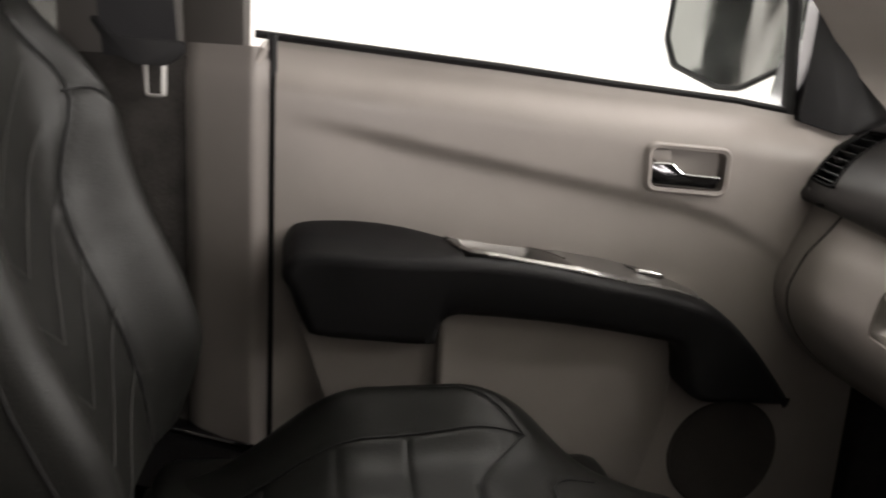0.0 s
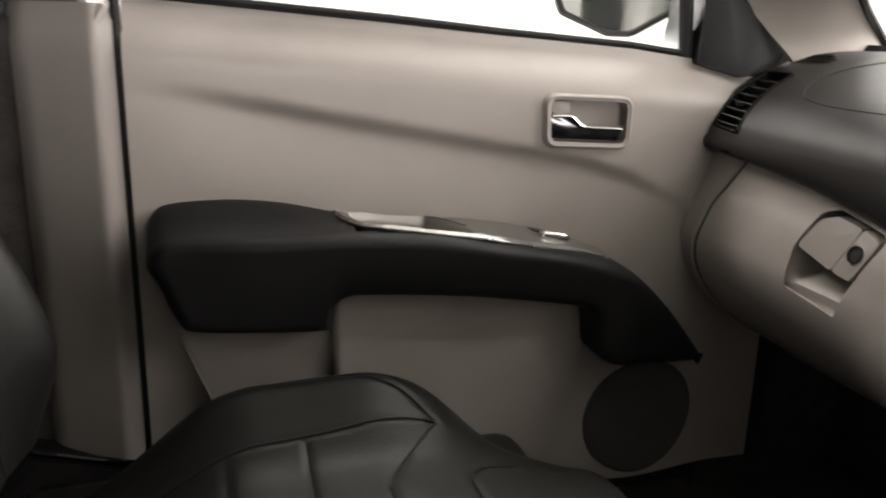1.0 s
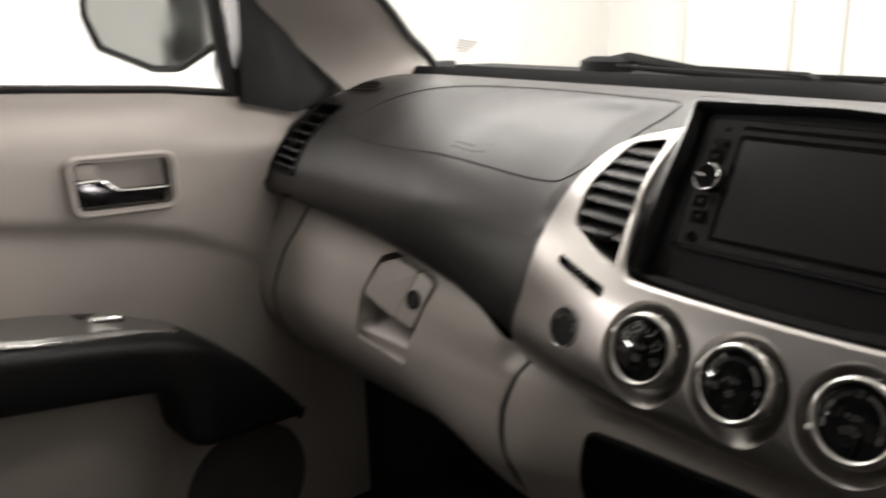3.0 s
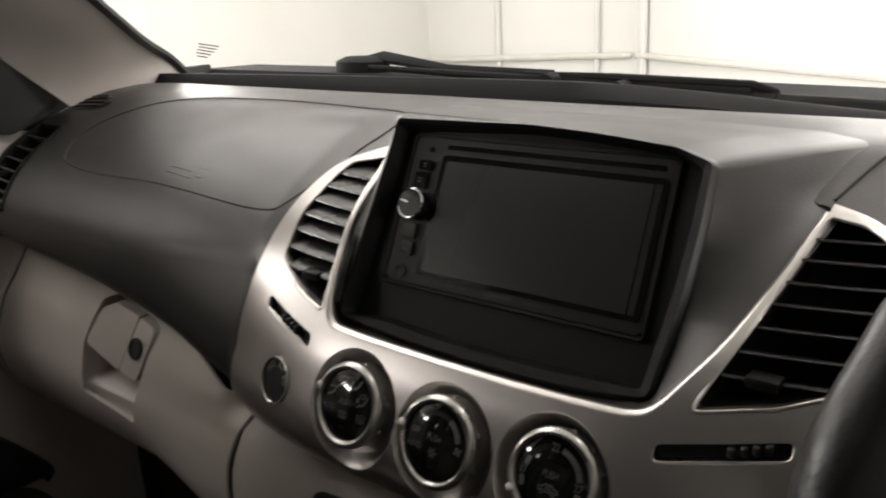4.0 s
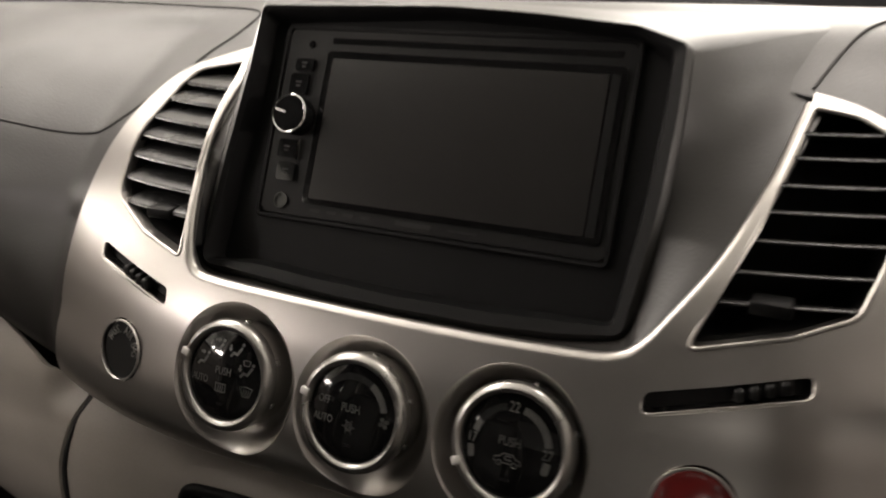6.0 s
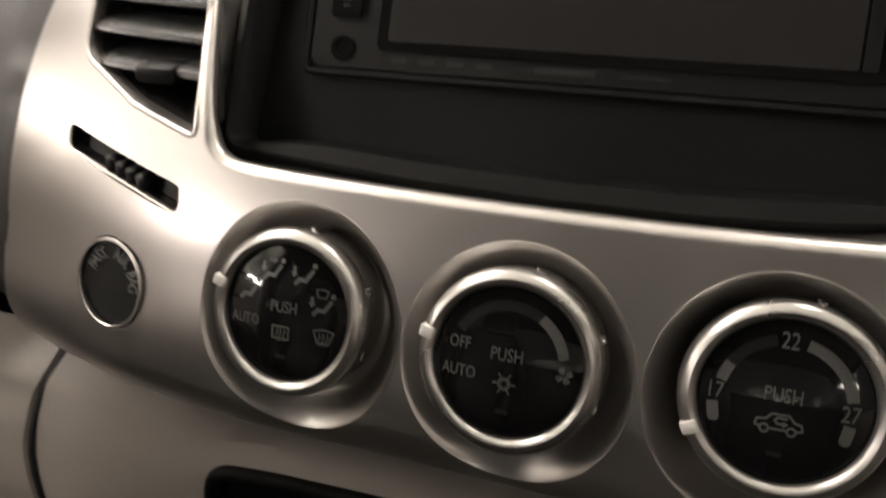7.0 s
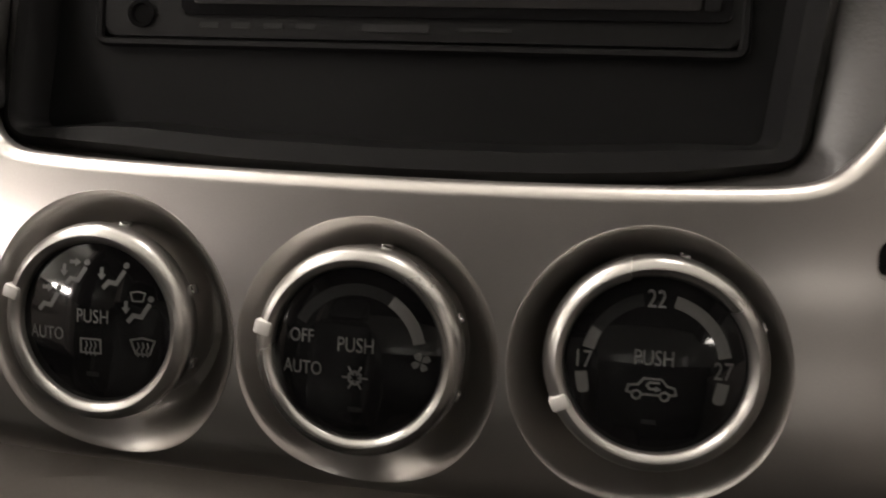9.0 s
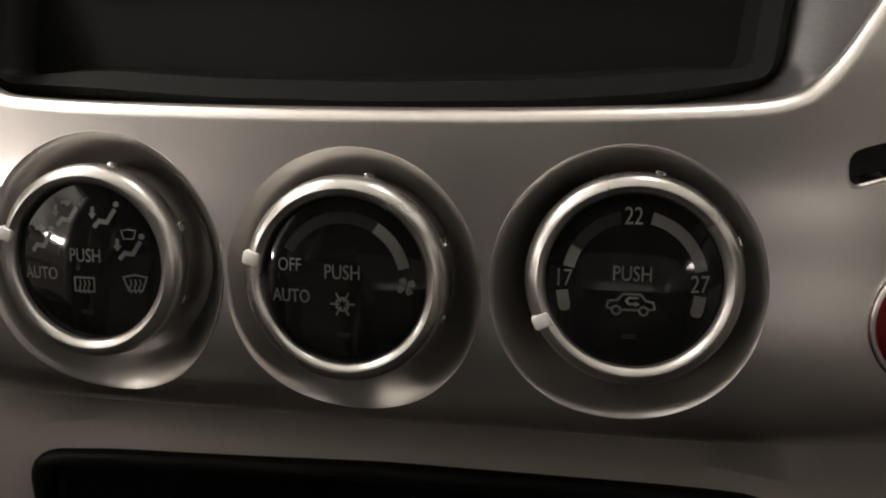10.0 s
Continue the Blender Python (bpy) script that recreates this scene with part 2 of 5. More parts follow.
def turned(profile, n=64):
    """A body turned about z from (radius, height) pairs."""
    bm = bmesh.new()
    rings = [[bm.verts.new((r * math.cos(2 * math.pi * k / n), r * math.sin(2 * math.pi * k / n), h)) for k in range(n)] for r, h in profile]
    for a, b in zip(rings, rings[1:]):
        for k in range(n):
            bm.faces.new((a[k], a[(k + 1) % n], b[(k + 1) % n], b[k]))
    for ring in (rings[0], rings[-1]):
        if (ring[0].co - ring[n // 2].co).length > 1e-4:
            bm.faces.new(ring)
    bmesh.ops.remove_doubles(bm, verts=bm.verts, dist=1e-6)
    return bm


def boolean(base, cutter, how="DIFFERENCE"):
    """The mesh of one bmesh cut by, or kept within, another."""
    obs = []
    for bm in (base, cutter):
        bmesh.ops.recalc_face_normals(bm, faces=bm.faces)
        mesh = bpy.data.meshes.new("cut")
        bm.to_mesh(mesh)
        bm.free()
        obs.append(new("cut", mesh))
    mod = obs[0].modifiers.new("cut", "BOOLEAN")
    mod.operation, mod.object, mod.solver = how, obs[1], "EXACT"
    bpy.context.view_layer.update()
    mesh = bpy.data.meshes.new_from_object(obs[0].evaluated_get(bpy.context.evaluated_depsgraph_get()))
    out = bmesh.new()
    out.from_mesh(mesh)
    for ob in obs:
        data = ob.data
        bpy.data.objects.remove(ob)
        bpy.data.meshes.remove(data)
    bpy.data.meshes.remove(mesh)
    return out


def lettering(text, size, m, depth=0.0002, spacing=1.0):
    """Raised letters in the built-in font, centred on m's origin, in its x-y plane, as a bmesh."""
    data = bpy.data.curves.new("letters", "FONT")
    data.body, data.size, data.extrude, data.align_x, data.align_y = text, size, depth, "CENTER", "CENTER"
    data.space_character, data.resolution_u = spacing, 3
    ob = new("letters", data)
    bpy.context.view_layer.update()
    mesh = bpy.data.meshes.new_from_object(ob.evaluated_get(bpy.context.evaluated_depsgraph_get()))
    bm = bmesh.new()
    bm.from_mesh(mesh)
    bpy.data.objects.remove(ob)
    bpy.data.curves.remove(data)
    bpy.data.meshes.remove(mesh)
    return moved(bm, m)


def frame_at(place, normal, up=(0, 0, 1)):
    """A pose with z along the normal and y as near to up as can be."""
    z = Vector(normal).normalized()
    x = Vector(up).cross(z).normalized()
    y = z.cross(x)
    return Matrix.Translation(place) @ Matrix((x, y, z)).transposed().to_4x4()


def near_line(p, line, closed=True):
    """The distance of a point in the plane from a line of points."""
    a = np.asarray(line, float)
    b = np.roll(a, -1, 0) if closed else a[1:]
    a = a if closed else a[:-1]
    d = b - a
    t = np.clip(((np.asarray(p) - a) * d).sum(1) / np.maximum((d * d).sum(1), 1e-12), 0, 1)
    return float(np.sqrt((((a + t[:, None] * d) - p) ** 2).sum(1)).min())


def loft(loops, cap_first=False, cap_last=False):
    """Skin between loops with the same number of points."""
    bm = bmesh.new()
    rings = [[bm.verts.new(p) for p in loop] for loop in loops]
    n = len(rings[0])
    for a, b in zip(rings, rings[1:]):
        for k in range(n):
            bm.faces.new((a[k], a[(k + 1) % n], b[(k + 1) % n], b[k]))
    if cap_first:
        bm.faces.new(rings[0][::-1])
    if cap_last:
        bm.faces.new(rings[-1])
    return bm


# ---------------------------------------------------------------- the garage round the car
def slab(name, a, b, z0, z1, thick, mat, label):
    """An upright wall from a to b."""
    a, b = Vector((*a, 0)), Vector((*b, 0))
    out = (b - a).cross(Vector((0, 0, 1))).normalized() * thick
    pts = [(p.x, p.y) for p in (a, b, b + out, a + out)]
    return tagged(part(name, prism(pts, z0, z1, "z"), mat, None, smooth=False), label, "wall", kind="structure")


GROUND, CEIL = -0.5, 2.35
CORNERS = [(-2.0, 4.9), (-3.2, 4.45), (-3.2, -5.0), (4.2, -5.0), (4.2, 1.6)]
for n, name in enumerate(("wall_west_front", "wall_west", "wall_south", "wall_east", "wall_north")):
    slab(name, CORNERS[(n + 1) % 5], CORNERS[n], GROUND, CEIL, -0.15, WALL, "white painted garage wall, smooth and plain")
tagged(part("ground", box(-3.4, 4.4, -5.2, 5.1, GROUND - 0.1, GROUND, 0), CONCRETE, None, smooth=False), "grey concrete garage floor", "floor", kind="structure")
tagged(part("ceiling", box(-3.4, 4.4, -5.2, 5.1, CEIL, CEIL + 0.1, 0), WALL, None, smooth=False), "white painted garage ceiling", "ceiling", kind="structure")


def conduit(a, b, z, r, name, label):
    line = [(*a, z), (*b, z)]
    return tagged(part(name, tube(line, r, n=8), PIPE, None), label, "conduit", kind="structure")


def along(a, b, t, off):
    d = (Vector(b) - Vector(a)).normalized()
    p = Vector(a) + d * t
    q = p + Vector((d.y, -d.x)) * off
    return (q.x, q.y)


NW, W, NE = CORNERS[0], CORNERS[1], CORNERS[4]
conduit(along(NW, NE, 0.05, 0.03), along(NW, NE, 4.6, 0.03), 0.31, 0.018, "conduit_north", "cream pipe running along the white garage wall")
conduit(along(W, NW, 0.02, 0.03), along(W, NW, 1.25, 0.03), 0.31, 0.018, "conduit_west", "cream pipe running along the white garage wall")
for t in (0.1, 1.75, 3.4):
    p = along(NW, NE, t, 0.025)
    tagged(part("wall_batten", tube([(*p, GROUND), (*p, CEIL)], 0.02, n=6), WALL, None), "white vertical batten on the garage wall", "batten", kind="structure")
for t in (0.45, 1.05):
    p = along(W, NW, t, 0.02)
    tagged(part("wall_batten", tube([(*p, GROUND), (*p, CEIL)], 0.015, n=6), WALL, None), "white vertical batten on the garage wall", "batten", kind="structure")
p = along(NW, NE, 2.25, 0.06)
tagged(part("junction_box", box(p[0] - 0.09, p[0] + 0.09, p[1] - 0.06, p[1] + 0.06, 0.16, 0.36, 0.01), PALE, None), "pale plastic junction box on the garage wall", "junction box")

# ---------------------------------------------------------------- the shell of the car
tagged(part("floor", box(-0.74, 0.74, -1.1, 1.05, -0.06, 0.0, 0.0), CARPET, None, smooth=False), "black carpeted footwell floor of the car", "floor", kind="structure")
tagged(part("bulkhead", box(-0.74, 0.74, 0.99, 1.03, 0.0, 0.64, 0.004), CARPET, None), "dark carpeted bulkhead under the dashboard", "bulkhead", kind="structure")
tagged(part("tunnel", loft([[(-0.13, y, 0.0), (-0.10, y, 0.17), (0.10, y, 0.17), (0.13, y, 0.0)] for y in (-1.0, 0.2, 0.62, 0.98)], True, True), CARPET, None),
       "dark carpeted transmission tunnel", "tunnel", kind="structure")
tagged(part("cab_rear_wall", box(-0.74, 0.74, -1.14, -1.1, 0.0, 0.78, 0.004), LEATHER, None), "dark rear wall of the cab below its window", "wall", kind="structure")


def roof_place(u, v):
    y = -1.15 + 1.42 * v
    x = -0.60 + 1.20 * u
    return (x, y, 1.17 - 0.06 * (2 * u - 1) ** 4 - 0.05 * smoothstep(0.75, 1.0, v) - 0.03 * smoothstep(0.3, 0.0, v))


for sx, name in ((-1, "roof_rail_passenger_side"), (1, "roof_rail_driver_side")):
    rail = [[(sx * (0.60 + dx), y, z0 + dz) for dx, dz in ((0.07, -0.01), (0.02, -0.015), (-0.03, 0.06), (-0.02, 0.12), (0.05, 0.11))] for y, z0 in ((-1.15, 1.02), (-0.3, 1.055), (0.1, 1.05), (0.3, 1.02))]
    tagged(part(name, loft(rail, True, True), HEADLINER, None), "grey lined roof rail over the side window", "roof rail", kind="structure")
tagged(part("roof_lining", sheet(roof_place, 24, 24, 0.03), HEADLINER, None), "pale grey cloth roof lining", "roof lining", kind="structure")
for x0, x1, name in ((-0.76, -0.722, "sill_passenger_side"), (0.722, 0.76, "sill_driver_side")):
    tagged(part(name, box(x0, x1, -1.14, 1.03, -0.1, 0.645, 0.004), RUBBER, None), "dark inner body side of the car", "body side", kind="structure")
    tagged(part("kick_panel", box(x0 + 0.03 if x0 < 0 else x0 - 0.03, x1 + 0.03 if x0 < 0 else x1 - 0.03, 0.70, 1.03, 0.0, 0.62, 0.004), CARPET, None), "dark kick panel at the footwell's side", "kick panel", kind="structure")
    w = part("rear_side_window", box(-0.71 if x0 < 0 else 0.70, -0.70 if x0 < 0 else 0.71, -1.14, -0.2, 0.66, 1.16, 0), TINTED, None)
    tagged(w, "dark tinted rear side window", "window", kind="structure")
for sx, name in ((-1, "corner_filler_passenger_side"), (1, "corner_filler_driver_side")):
    tagged(part(name, box(min(sx * 0.715, sx * 0.74), max(sx * 0.715, sx * 0.74), 0.64, 1.0, 0.55, 0.675, 0.003), RUBBER, None), "dark body panel behind the window corner", "body side", kind="structure")
w = part("rear_window", box(-0.70, 0.70, -1.13, -1.12, 0.78, 1.14, 0), TINTED, None)
tagged(w, "dark tinted rear window of the cab", "window", kind="structure")
# The dark colour here paints in the deep shadow beside the pillar.
tagged(part("belt_column", box(-0.715, -0.694, -0.345, -0.195, 0.60, 1.1, 0.006), SHADED_TAUPE, None), "taupe recess beside the door pillar, with shade put into its colour", "recess", kind="structure")
# driver's side, behind and beside the camera
tagged(part("driver_side_trim", box(0.67, 0.72, -1.1, 0.66, 0.02, 0.68, 0.01), TAUPE, None), "taupe plastic trim of the driver's door", "door trim", kind="structure")
for x, name in ((0.66, "pillar_driver_side"), (-0.66, "pillar_rear_passenger_side")):
    y = -0.14 if x > 0 else -0.62
    tagged(part(name, loft([[(x - 0.02, y - 0.05, 0.66), (x + 0.02, y - 0.05, 0.66), (x + 0.02, y + 0.05, 0.66), (x - 0.02, y + 0.05, 0.66)],
                            [(x * 0.9 - 0.02, y - 0.06, 1.13), (x * 0.9 + 0.02, y - 0.06, 1.13), (x * 0.9 + 0.02, y + 0.04, 1.13), (x * 0.9 - 0.02, y + 0.04, 1.13)]], True, True), TAUPE, None),
           "taupe plastic door pillar trim", "pillar", kind="structure")
tagged(part("rear_passenger_side_trim", box(-0.74, -0.69, -1.1, -0.18, 0.02, 0.69, 0.012), CARPET, None), "dark rear side trim of the cab", "side trim", kind="structure")

# ---------------------------------------------------------------- the curved faces of the dashboard
PZ = (0.44, 0.455, 0.462, 0.472, 0.485, 0.50, 0.52, 0.54, 0.56, 0.575, 0.59, 0.605, 0.62, 0.635, 0.65, 0.665)
PY = (0.6540, 0.6205, 0.6095, 0.6012, 0.5975, 0.6000, 0.6078, 0.6155, 0.6265, 0.6365, 0.6485, 0.6635, 0.6845, 0.7145, 0.7515, 0.7945)
FACE = spline(list(zip(PY, PZ)), 6, False)
PZ, PY = [p[1] for p in FACE], [p[0] for p in FACE]


def bow(x):
    """How far the face falls back towards its wings."""
    return 1.3 * max(0.0, abs(x) - 0.09) ** 2 + 0.03 * x * x


def face_y(x, z):
    """The face of the centre stack."""
    return interp(z, PZ, PY) + bow(x)


def crease_z(x):
    return interp(abs(x), (0.20, 0.215, 0.26, 0.31, 0.38, 0.453, 0.56, 0.668), (0.455, 0.463, 0.48, 0.495, 0.509, 0.521, 0.531, 0.537))


TOP = ((0.965, 0.646), (0.93, 0.655), (0.90, 0.663), (0.87, 0.667), (0.84, 0.667), (0.80, 0.663), (0.757, 0.650), (0.72, 0.635), (0.69, 0.62),
       (0.668, 0.605), (0.652, 0.59), (0.640, 0.575), (0.634, 0.56))
TOP = spline(TOP, 5, False)


def end_fall(x):
    """How far the pad falls back and down at its ends."""
    a, b = max(0.0, abs(x) - 0.60), max(0.0, abs(x) - 0.678)
    return 0.7 * a * a + 14 * b * b, 0.4 * a * a + 9 * b * b


def pad_profile(x):
    """The section of the upper dashboard at x, from the windscreen down to its lower lip, as (y, z)."""
    w = smoothstep(0.22, 0.40, abs(x))
    zc = crease_z(x)
    back, down = end_fall(x)
    pts = [(y + back, z - down) for y, z in TOP]
    low = []
    for f, side in ((0.3, 0.632), (0.6, 0.633), (0.85, 0.638), (0.97, 0.647), (1.0, 0.66), (1.0, 0.69)):
        z = 0.56 - (0.56 - zc) * f
        mid = interp(max(z, 0.475), PZ, PY) + bow(min(abs(x), 0.228)) + 0.001 + (0.0, 0.0, 0.004, 0.014, 0.028, 0.06)[(0.3, 0.6, 0.85, 0.97, 1.0).index(f) if f < 1 else (4 if side < 0.67 else 5)]
        low.append((w * side + (1 - w) * mid, z))
    swing = (1 - w) * (bow(min(abs(x), 0.228)) - 0.003)
    line = [(y + swing * (1 - smoothstep(0.650, 0.667, z)), z) for y, z in pts] + spline([(pts[-1][0] + swing, pts[-1][1])] + low, 3, False)[1:]
    return line


COUNT = len(pad_profile(0.3))


def pad_place(u, v):
    x = -0.703 + 1.406 * u
    line = pad_profile(x)
    y, z = line[min(COUNT - 1, round(v * (COUNT - 1)))]
    return (x, y, z)


def swing_at(x):
    """How far the pad follows the bow of the centre stack."""
    return (1 - smoothstep(0.22, 0.40, abs(x))) * (bow(min(abs(x), 0.228)) - 0.003)


def pad_z(x, y):
    """The height of the upper dashboard at a place in plan."""
    ys, zs = [p[0] for p in TOP][::-1], [p[1] for p in TOP][::-1]
    z = interp(y, ys, zs)
    for _ in range(3):
        z = interp(y - swing_at(x) * (1 - smoothstep(0.650, 0.667, z)), ys, zs)
    return z


dash = thing("dashboard", (0, 0.8, 0.4), "charcoal soft-touch dashboard with taupe lower panels", "dashboard")


AIRBAG = spline([(-0.546, 0.689), (-0.562, 0.716), (-0.552, 0.752), (-0.520, 0.784), (-0.46, 0.806), (-0.36, 0.815), (-0.25, 0.810), (-0.184, 0.800),
                 (-0.190, 0.745), (-0.200, 0.714), (-0.212, 0.697), (-0.236, 0.6878), (-0.30, 0.6828), (-0.385, 0.678), (-0.47, 0.6765), (-0.52, 0.6800)], 8)
part("airbag_cover_gap", tube([(x, y, pad_z(x, y) + 0.0002) for x, y in AIRBAG], 0.0008, True, 6), RUBBER, dash, "thin dark gap round the airbag cover")
def on_top(x, y, lift=0.0):
    return (x, y, pad_z(x, y) + lift)


def embossed(points, r=0.0003):
    return part("embossed_mark", tube([on_top(x, y) for x, y in points], r, n=6), PAD, dash, "faint embossed marking on the airbag cover")


embossed([(-0.378, 0.681), (-0.326, 0.681)])
embossed([(-0.378, 0.703), (-0.326, 0.703)])
embossed([(-0.372, 0.697), (-0.345, 0.697)], 0.0005)
embossed([(-0.372, 0.691), (-0.338, 0.691)], 0.0005)
embossed([(-0.335, 0.694), (-0.328, 0.694)], 0.0006)

part("pad_seam", tube([on_top(x, y, 0.0003) for x, y in spline([(0.163, 0.746), (0.170, 0.772), (0.178, 0.796), (0.187, 0.815), (0.21, 0.85)], 4, False)], 0.0009, n=6), RUBBER, dash, "thin dark seam between the pads")

# lower panels
LZ = (0.20, 0.24, 0.27, 0.30, 0.33, 0.36, 0.39, 0.421, 0.45, 0.478, 0.50, 0.535, 0.57)
LY = (0.86, 0.80, 0.745, 0.70, 0.662, 0.635, 0.618, 0.612, 0.618, 0.628, 0.640, 0.652, 0.660)
LOWER = spline(list(zip(LY, LZ)), 4, False)


def low_y(x, z):
    """The face of the lower panels: it swells towards the centre and tucks in under the silver panel."""
    swell = interp(z, (0.20, 0.25, 0.30, 0.34, 0.37, 0.395, 0.42, 0.445, 0.47, 0.50), (-0.095, -0.070, -0.045, -0.032, -0.026, -0.018, -0.010, -0.007, -0.009, -0.006))
    near = smoothstep(0.40, 0.215, abs(x)) * smoothstep(0.09, 0.19, abs(x))
    tuck = 0.012 * smoothstep(0.237, 0.212, abs(x)) * smoothstep(0.448, 0.470, z)
    return interp(z, [p[1] for p in LOWER], [p[0] for p in LOWER]) + 0.004 + swell * near + tuck


def seam_x(z):
    """The seam between the glovebox and the centre panel."""
    return interp(z, (0.20, 0.25, 0.30, 0.34, 0.37, 0.395, 0.42, 0.445, 0.47, 0.49), (-0.218, -0.214, -0.210, -0.207, -0.208, -0.212, -0.214, -0.208, -0.195, -0.185))


def end_x(z):
    """The seam between the glovebox and the end panel."""
    return interp(z, (0.20, 0.425, 0.473, 0.50, 0.531, 0.57), (-0.65, -0.627, -0.619, -0.609, -0.593, -0.576))


def lower_panel(left, right, z0, z1, nu, nv):
    def place(u, v):
        z = z0 + (z1 - z0) * v
        for _ in range(3):
            a, b = left(z), right(z)
            x = a + (b - a) * u
            z = z0 + (crease_z(x) + 0.006 - z0) * v
        edge = min(u, 1 - u) * (b - a)
        return (x, low_y(x, z) + 0.004 * max(0.0, 1 - edge / 0.004) ** 2, z)
    return sheet(place, nu, nv, 0.004, -1)


glovebox = lower_panel(lambda z: end_x(z) + 0.0015, lambda z: seam_x(z) - 0.0008, 0.21, 0.55, 120, 70)
POCKET = rounded([(-0.450, 0.462), (-0.4365, 0.5025), (-0.412, 0.5108), (-0.334, 0.499), (-0.366, 0.407), (-0.447, 0.416)], [0.012, 0.016, 0.016, 0.012, 0.006, 0.006])
glovebox = boolean(glovebox, prism(POCKET, 0.55, 0.75))
door = part("glovebox_lid", glovebox, TAUPE, dash, "taupe glovebox lid with a recessed latch")


def pan(u, v):
    """The hollow behind the latch."""
    xs = (-0.454, -0.334)
    x = xs[0] + (xs[1] - xs[0]) * u
    z = 0.403 + 0.111 * v
    depth = (0.006 * smoothstep(0.0, 0.08, v) + 0.046 * smoothstep(0.17, 0.36, v)) * smoothstep(0.02, 0.14, u) * smoothstep(0.98, 0.88, u)
    return (x, low_y(x, z) + 0.0012 + depth, z)


part("latch_hollow", sheet(pan, 24, 40, 0.002, -1), TAUPE, door, "taupe hollow behind the latch")
LATCH = rounded([(-0.4445, 0.464), (-0.431, 0.496), (-0.411, 0.5035), (-0.371, 0.499), (-0.386, 0.452)], [0.004, 0.014, 0.012, 0.002, 0.003])


def flush(bm, proud):
    """Lets an upright plate follow the lid's curve."""
    for v in bm.verts:
        v.co.y += low_y(v.co.x, v.co.z) - proud
    return bm


part("latch_handle", flush(prism(LATCH, 0.0, 0.016, "y", 0.002), 0.0015), TAUPE, door, "taupe latch handle")
LOCK = rounded([(-0.3845, 0.452), (-0.3695, 0.4985), (-0.3405, 0.493), (-0.356, 0.449)], [0.003, 0.002, 0.008, 0.004])
part("lock_plate", flush(prism(LOCK, 0.0, 0.016, "y", 0.002), 0.0015), TAUPE, door, "taupe lock plate")
m = frame_at((-0.3625, low_y(-0.3625, 0.4755) - 0.0015, 0.4755), (0, -1, 0.36))
part("lock_cylinder", moved(turned([(0.0095, 0.0), (0.0095, 0.0018), (0.0075, 0.0022), (0.0065, 0.0008), (0.0, 0.0008)], 24), m), BLACK, door, "dark round key lock")
part("end_panel", lower_panel(lambda z: -0.694 + 0.004 * smoothstep(0.4, 0.3, z), lambda z: end_x(z) - 0.0015, 0.21, 0.555, 16, 50), TAUPE, dash, "taupe panel at the end of the dashboard")
ENDS = [0.30 + 0.245 * k / 20 for k in range(21)]
part("end_gap", tube([(-0.6965, low_y(-0.69, z) + 0.002, z) for z in ENDS], 0.0038, n=8), RUBBER, dash, "dark gap strip between the dashboard end and the door")
part("centre_seam", tube([(seam_x(z), low_y(seam_x(z), z) + 0.0012, z) for z in [0.23 + 0.238 * k / 24 for k in range(25)]], 0.0017, n=6), RUBBER, dash, "dark seam between the glovebox and the centre panel")
part("panel_seam", tube([(end_x(z), low_y(end_x(z), z) + 0.0022, z) for z in ENDS], 0.0014, n=6), RUBBER, dash, "dark seam between the glovebox and the end panel")
part("driver_lower_panel", lower_panel(lambda z: -seam_x(z) + 0.0015, lambda z: 0.688, 0.21, 0.55, 60, 40), TAUPE, dash, "taupe lower panel on the driver's side")


def low_centre(x, z):
    y = low_y(x, z) if z > 0.375 else low_y(x, 0.375) + 0.55 * (0.375 - z)
    recess = 0.045 * smoothstep(0.135, 0.095, abs(x)) * smoothstep(0.4395, 0.4465, z)
    return y + 0.9 * (max(0.0, abs(x) - 0.10) ** 2 - 0.011) + 0.009 * smoothstep(0.205, 0.14, abs(x)) + recess


def subdivided(line, step):
    """A closed outline with points no further apart than a step."""
    out = []
    for (x0, z0), (x1, z1) in zip(line, line[1:] + line[:1]):
        n = max(1, int(math.hypot(x1 - x0, z1 - z0) / step))
        out += [(x0 + (x1 - x0) * k / n, z0 + (z1 - z0) * k / n) for k in range(n)]
    return out


TRAY = subdivided(rounded([(-0.1245, 0.4290), (0.0, 0.4330), (0.119, 0.4330), (0.140, 0.330), (-0.140, 0.330)], [0.011, 0.2, 0.010, 0.015, 0.015]), 0.01)


def centre_place(u, v):
    z = 0.16 + 0.312 * v
    a = seam_x(z)
    x = a + 0.0008 + (-2 * a - 0.0016) * u
    return (x, low_centre(x, z), z)


centre = boolean(sheet(centre_place, 60, 50, 0.004, -1), prism(TRAY, 0.55, 0.70))
centre_panel = part("centre_lower_panel", centre, TAUPE, dash, "taupe panel below the climate controls")
part("tray_rim", tube([(x, low_centre(x, z) - 0.0005, z) for x, z in TRAY], 0.0034, True, 10), FRAME, centre_panel, "black rim of the storage tray")
part("tray_inner_lip", tube([(x * 0.965, low_centre(x, z) + 0.003, 0.385 + (z - 0.385) * 0.91) for x, z in TRAY], 0.0022, True, 8), GLOSS, centre_panel, "gloss black inner lip of the tray")
part("tray_pocket", loft([[(x, low_centre(x, z) + 0.001, z) for x, z in TRAY], [(x * 0.93, 0.70, 0.39 + (z - 0.39) * 0.9) for x, z in TRAY]], False, True), BLACK, centre_panel, "deep black storage tray")

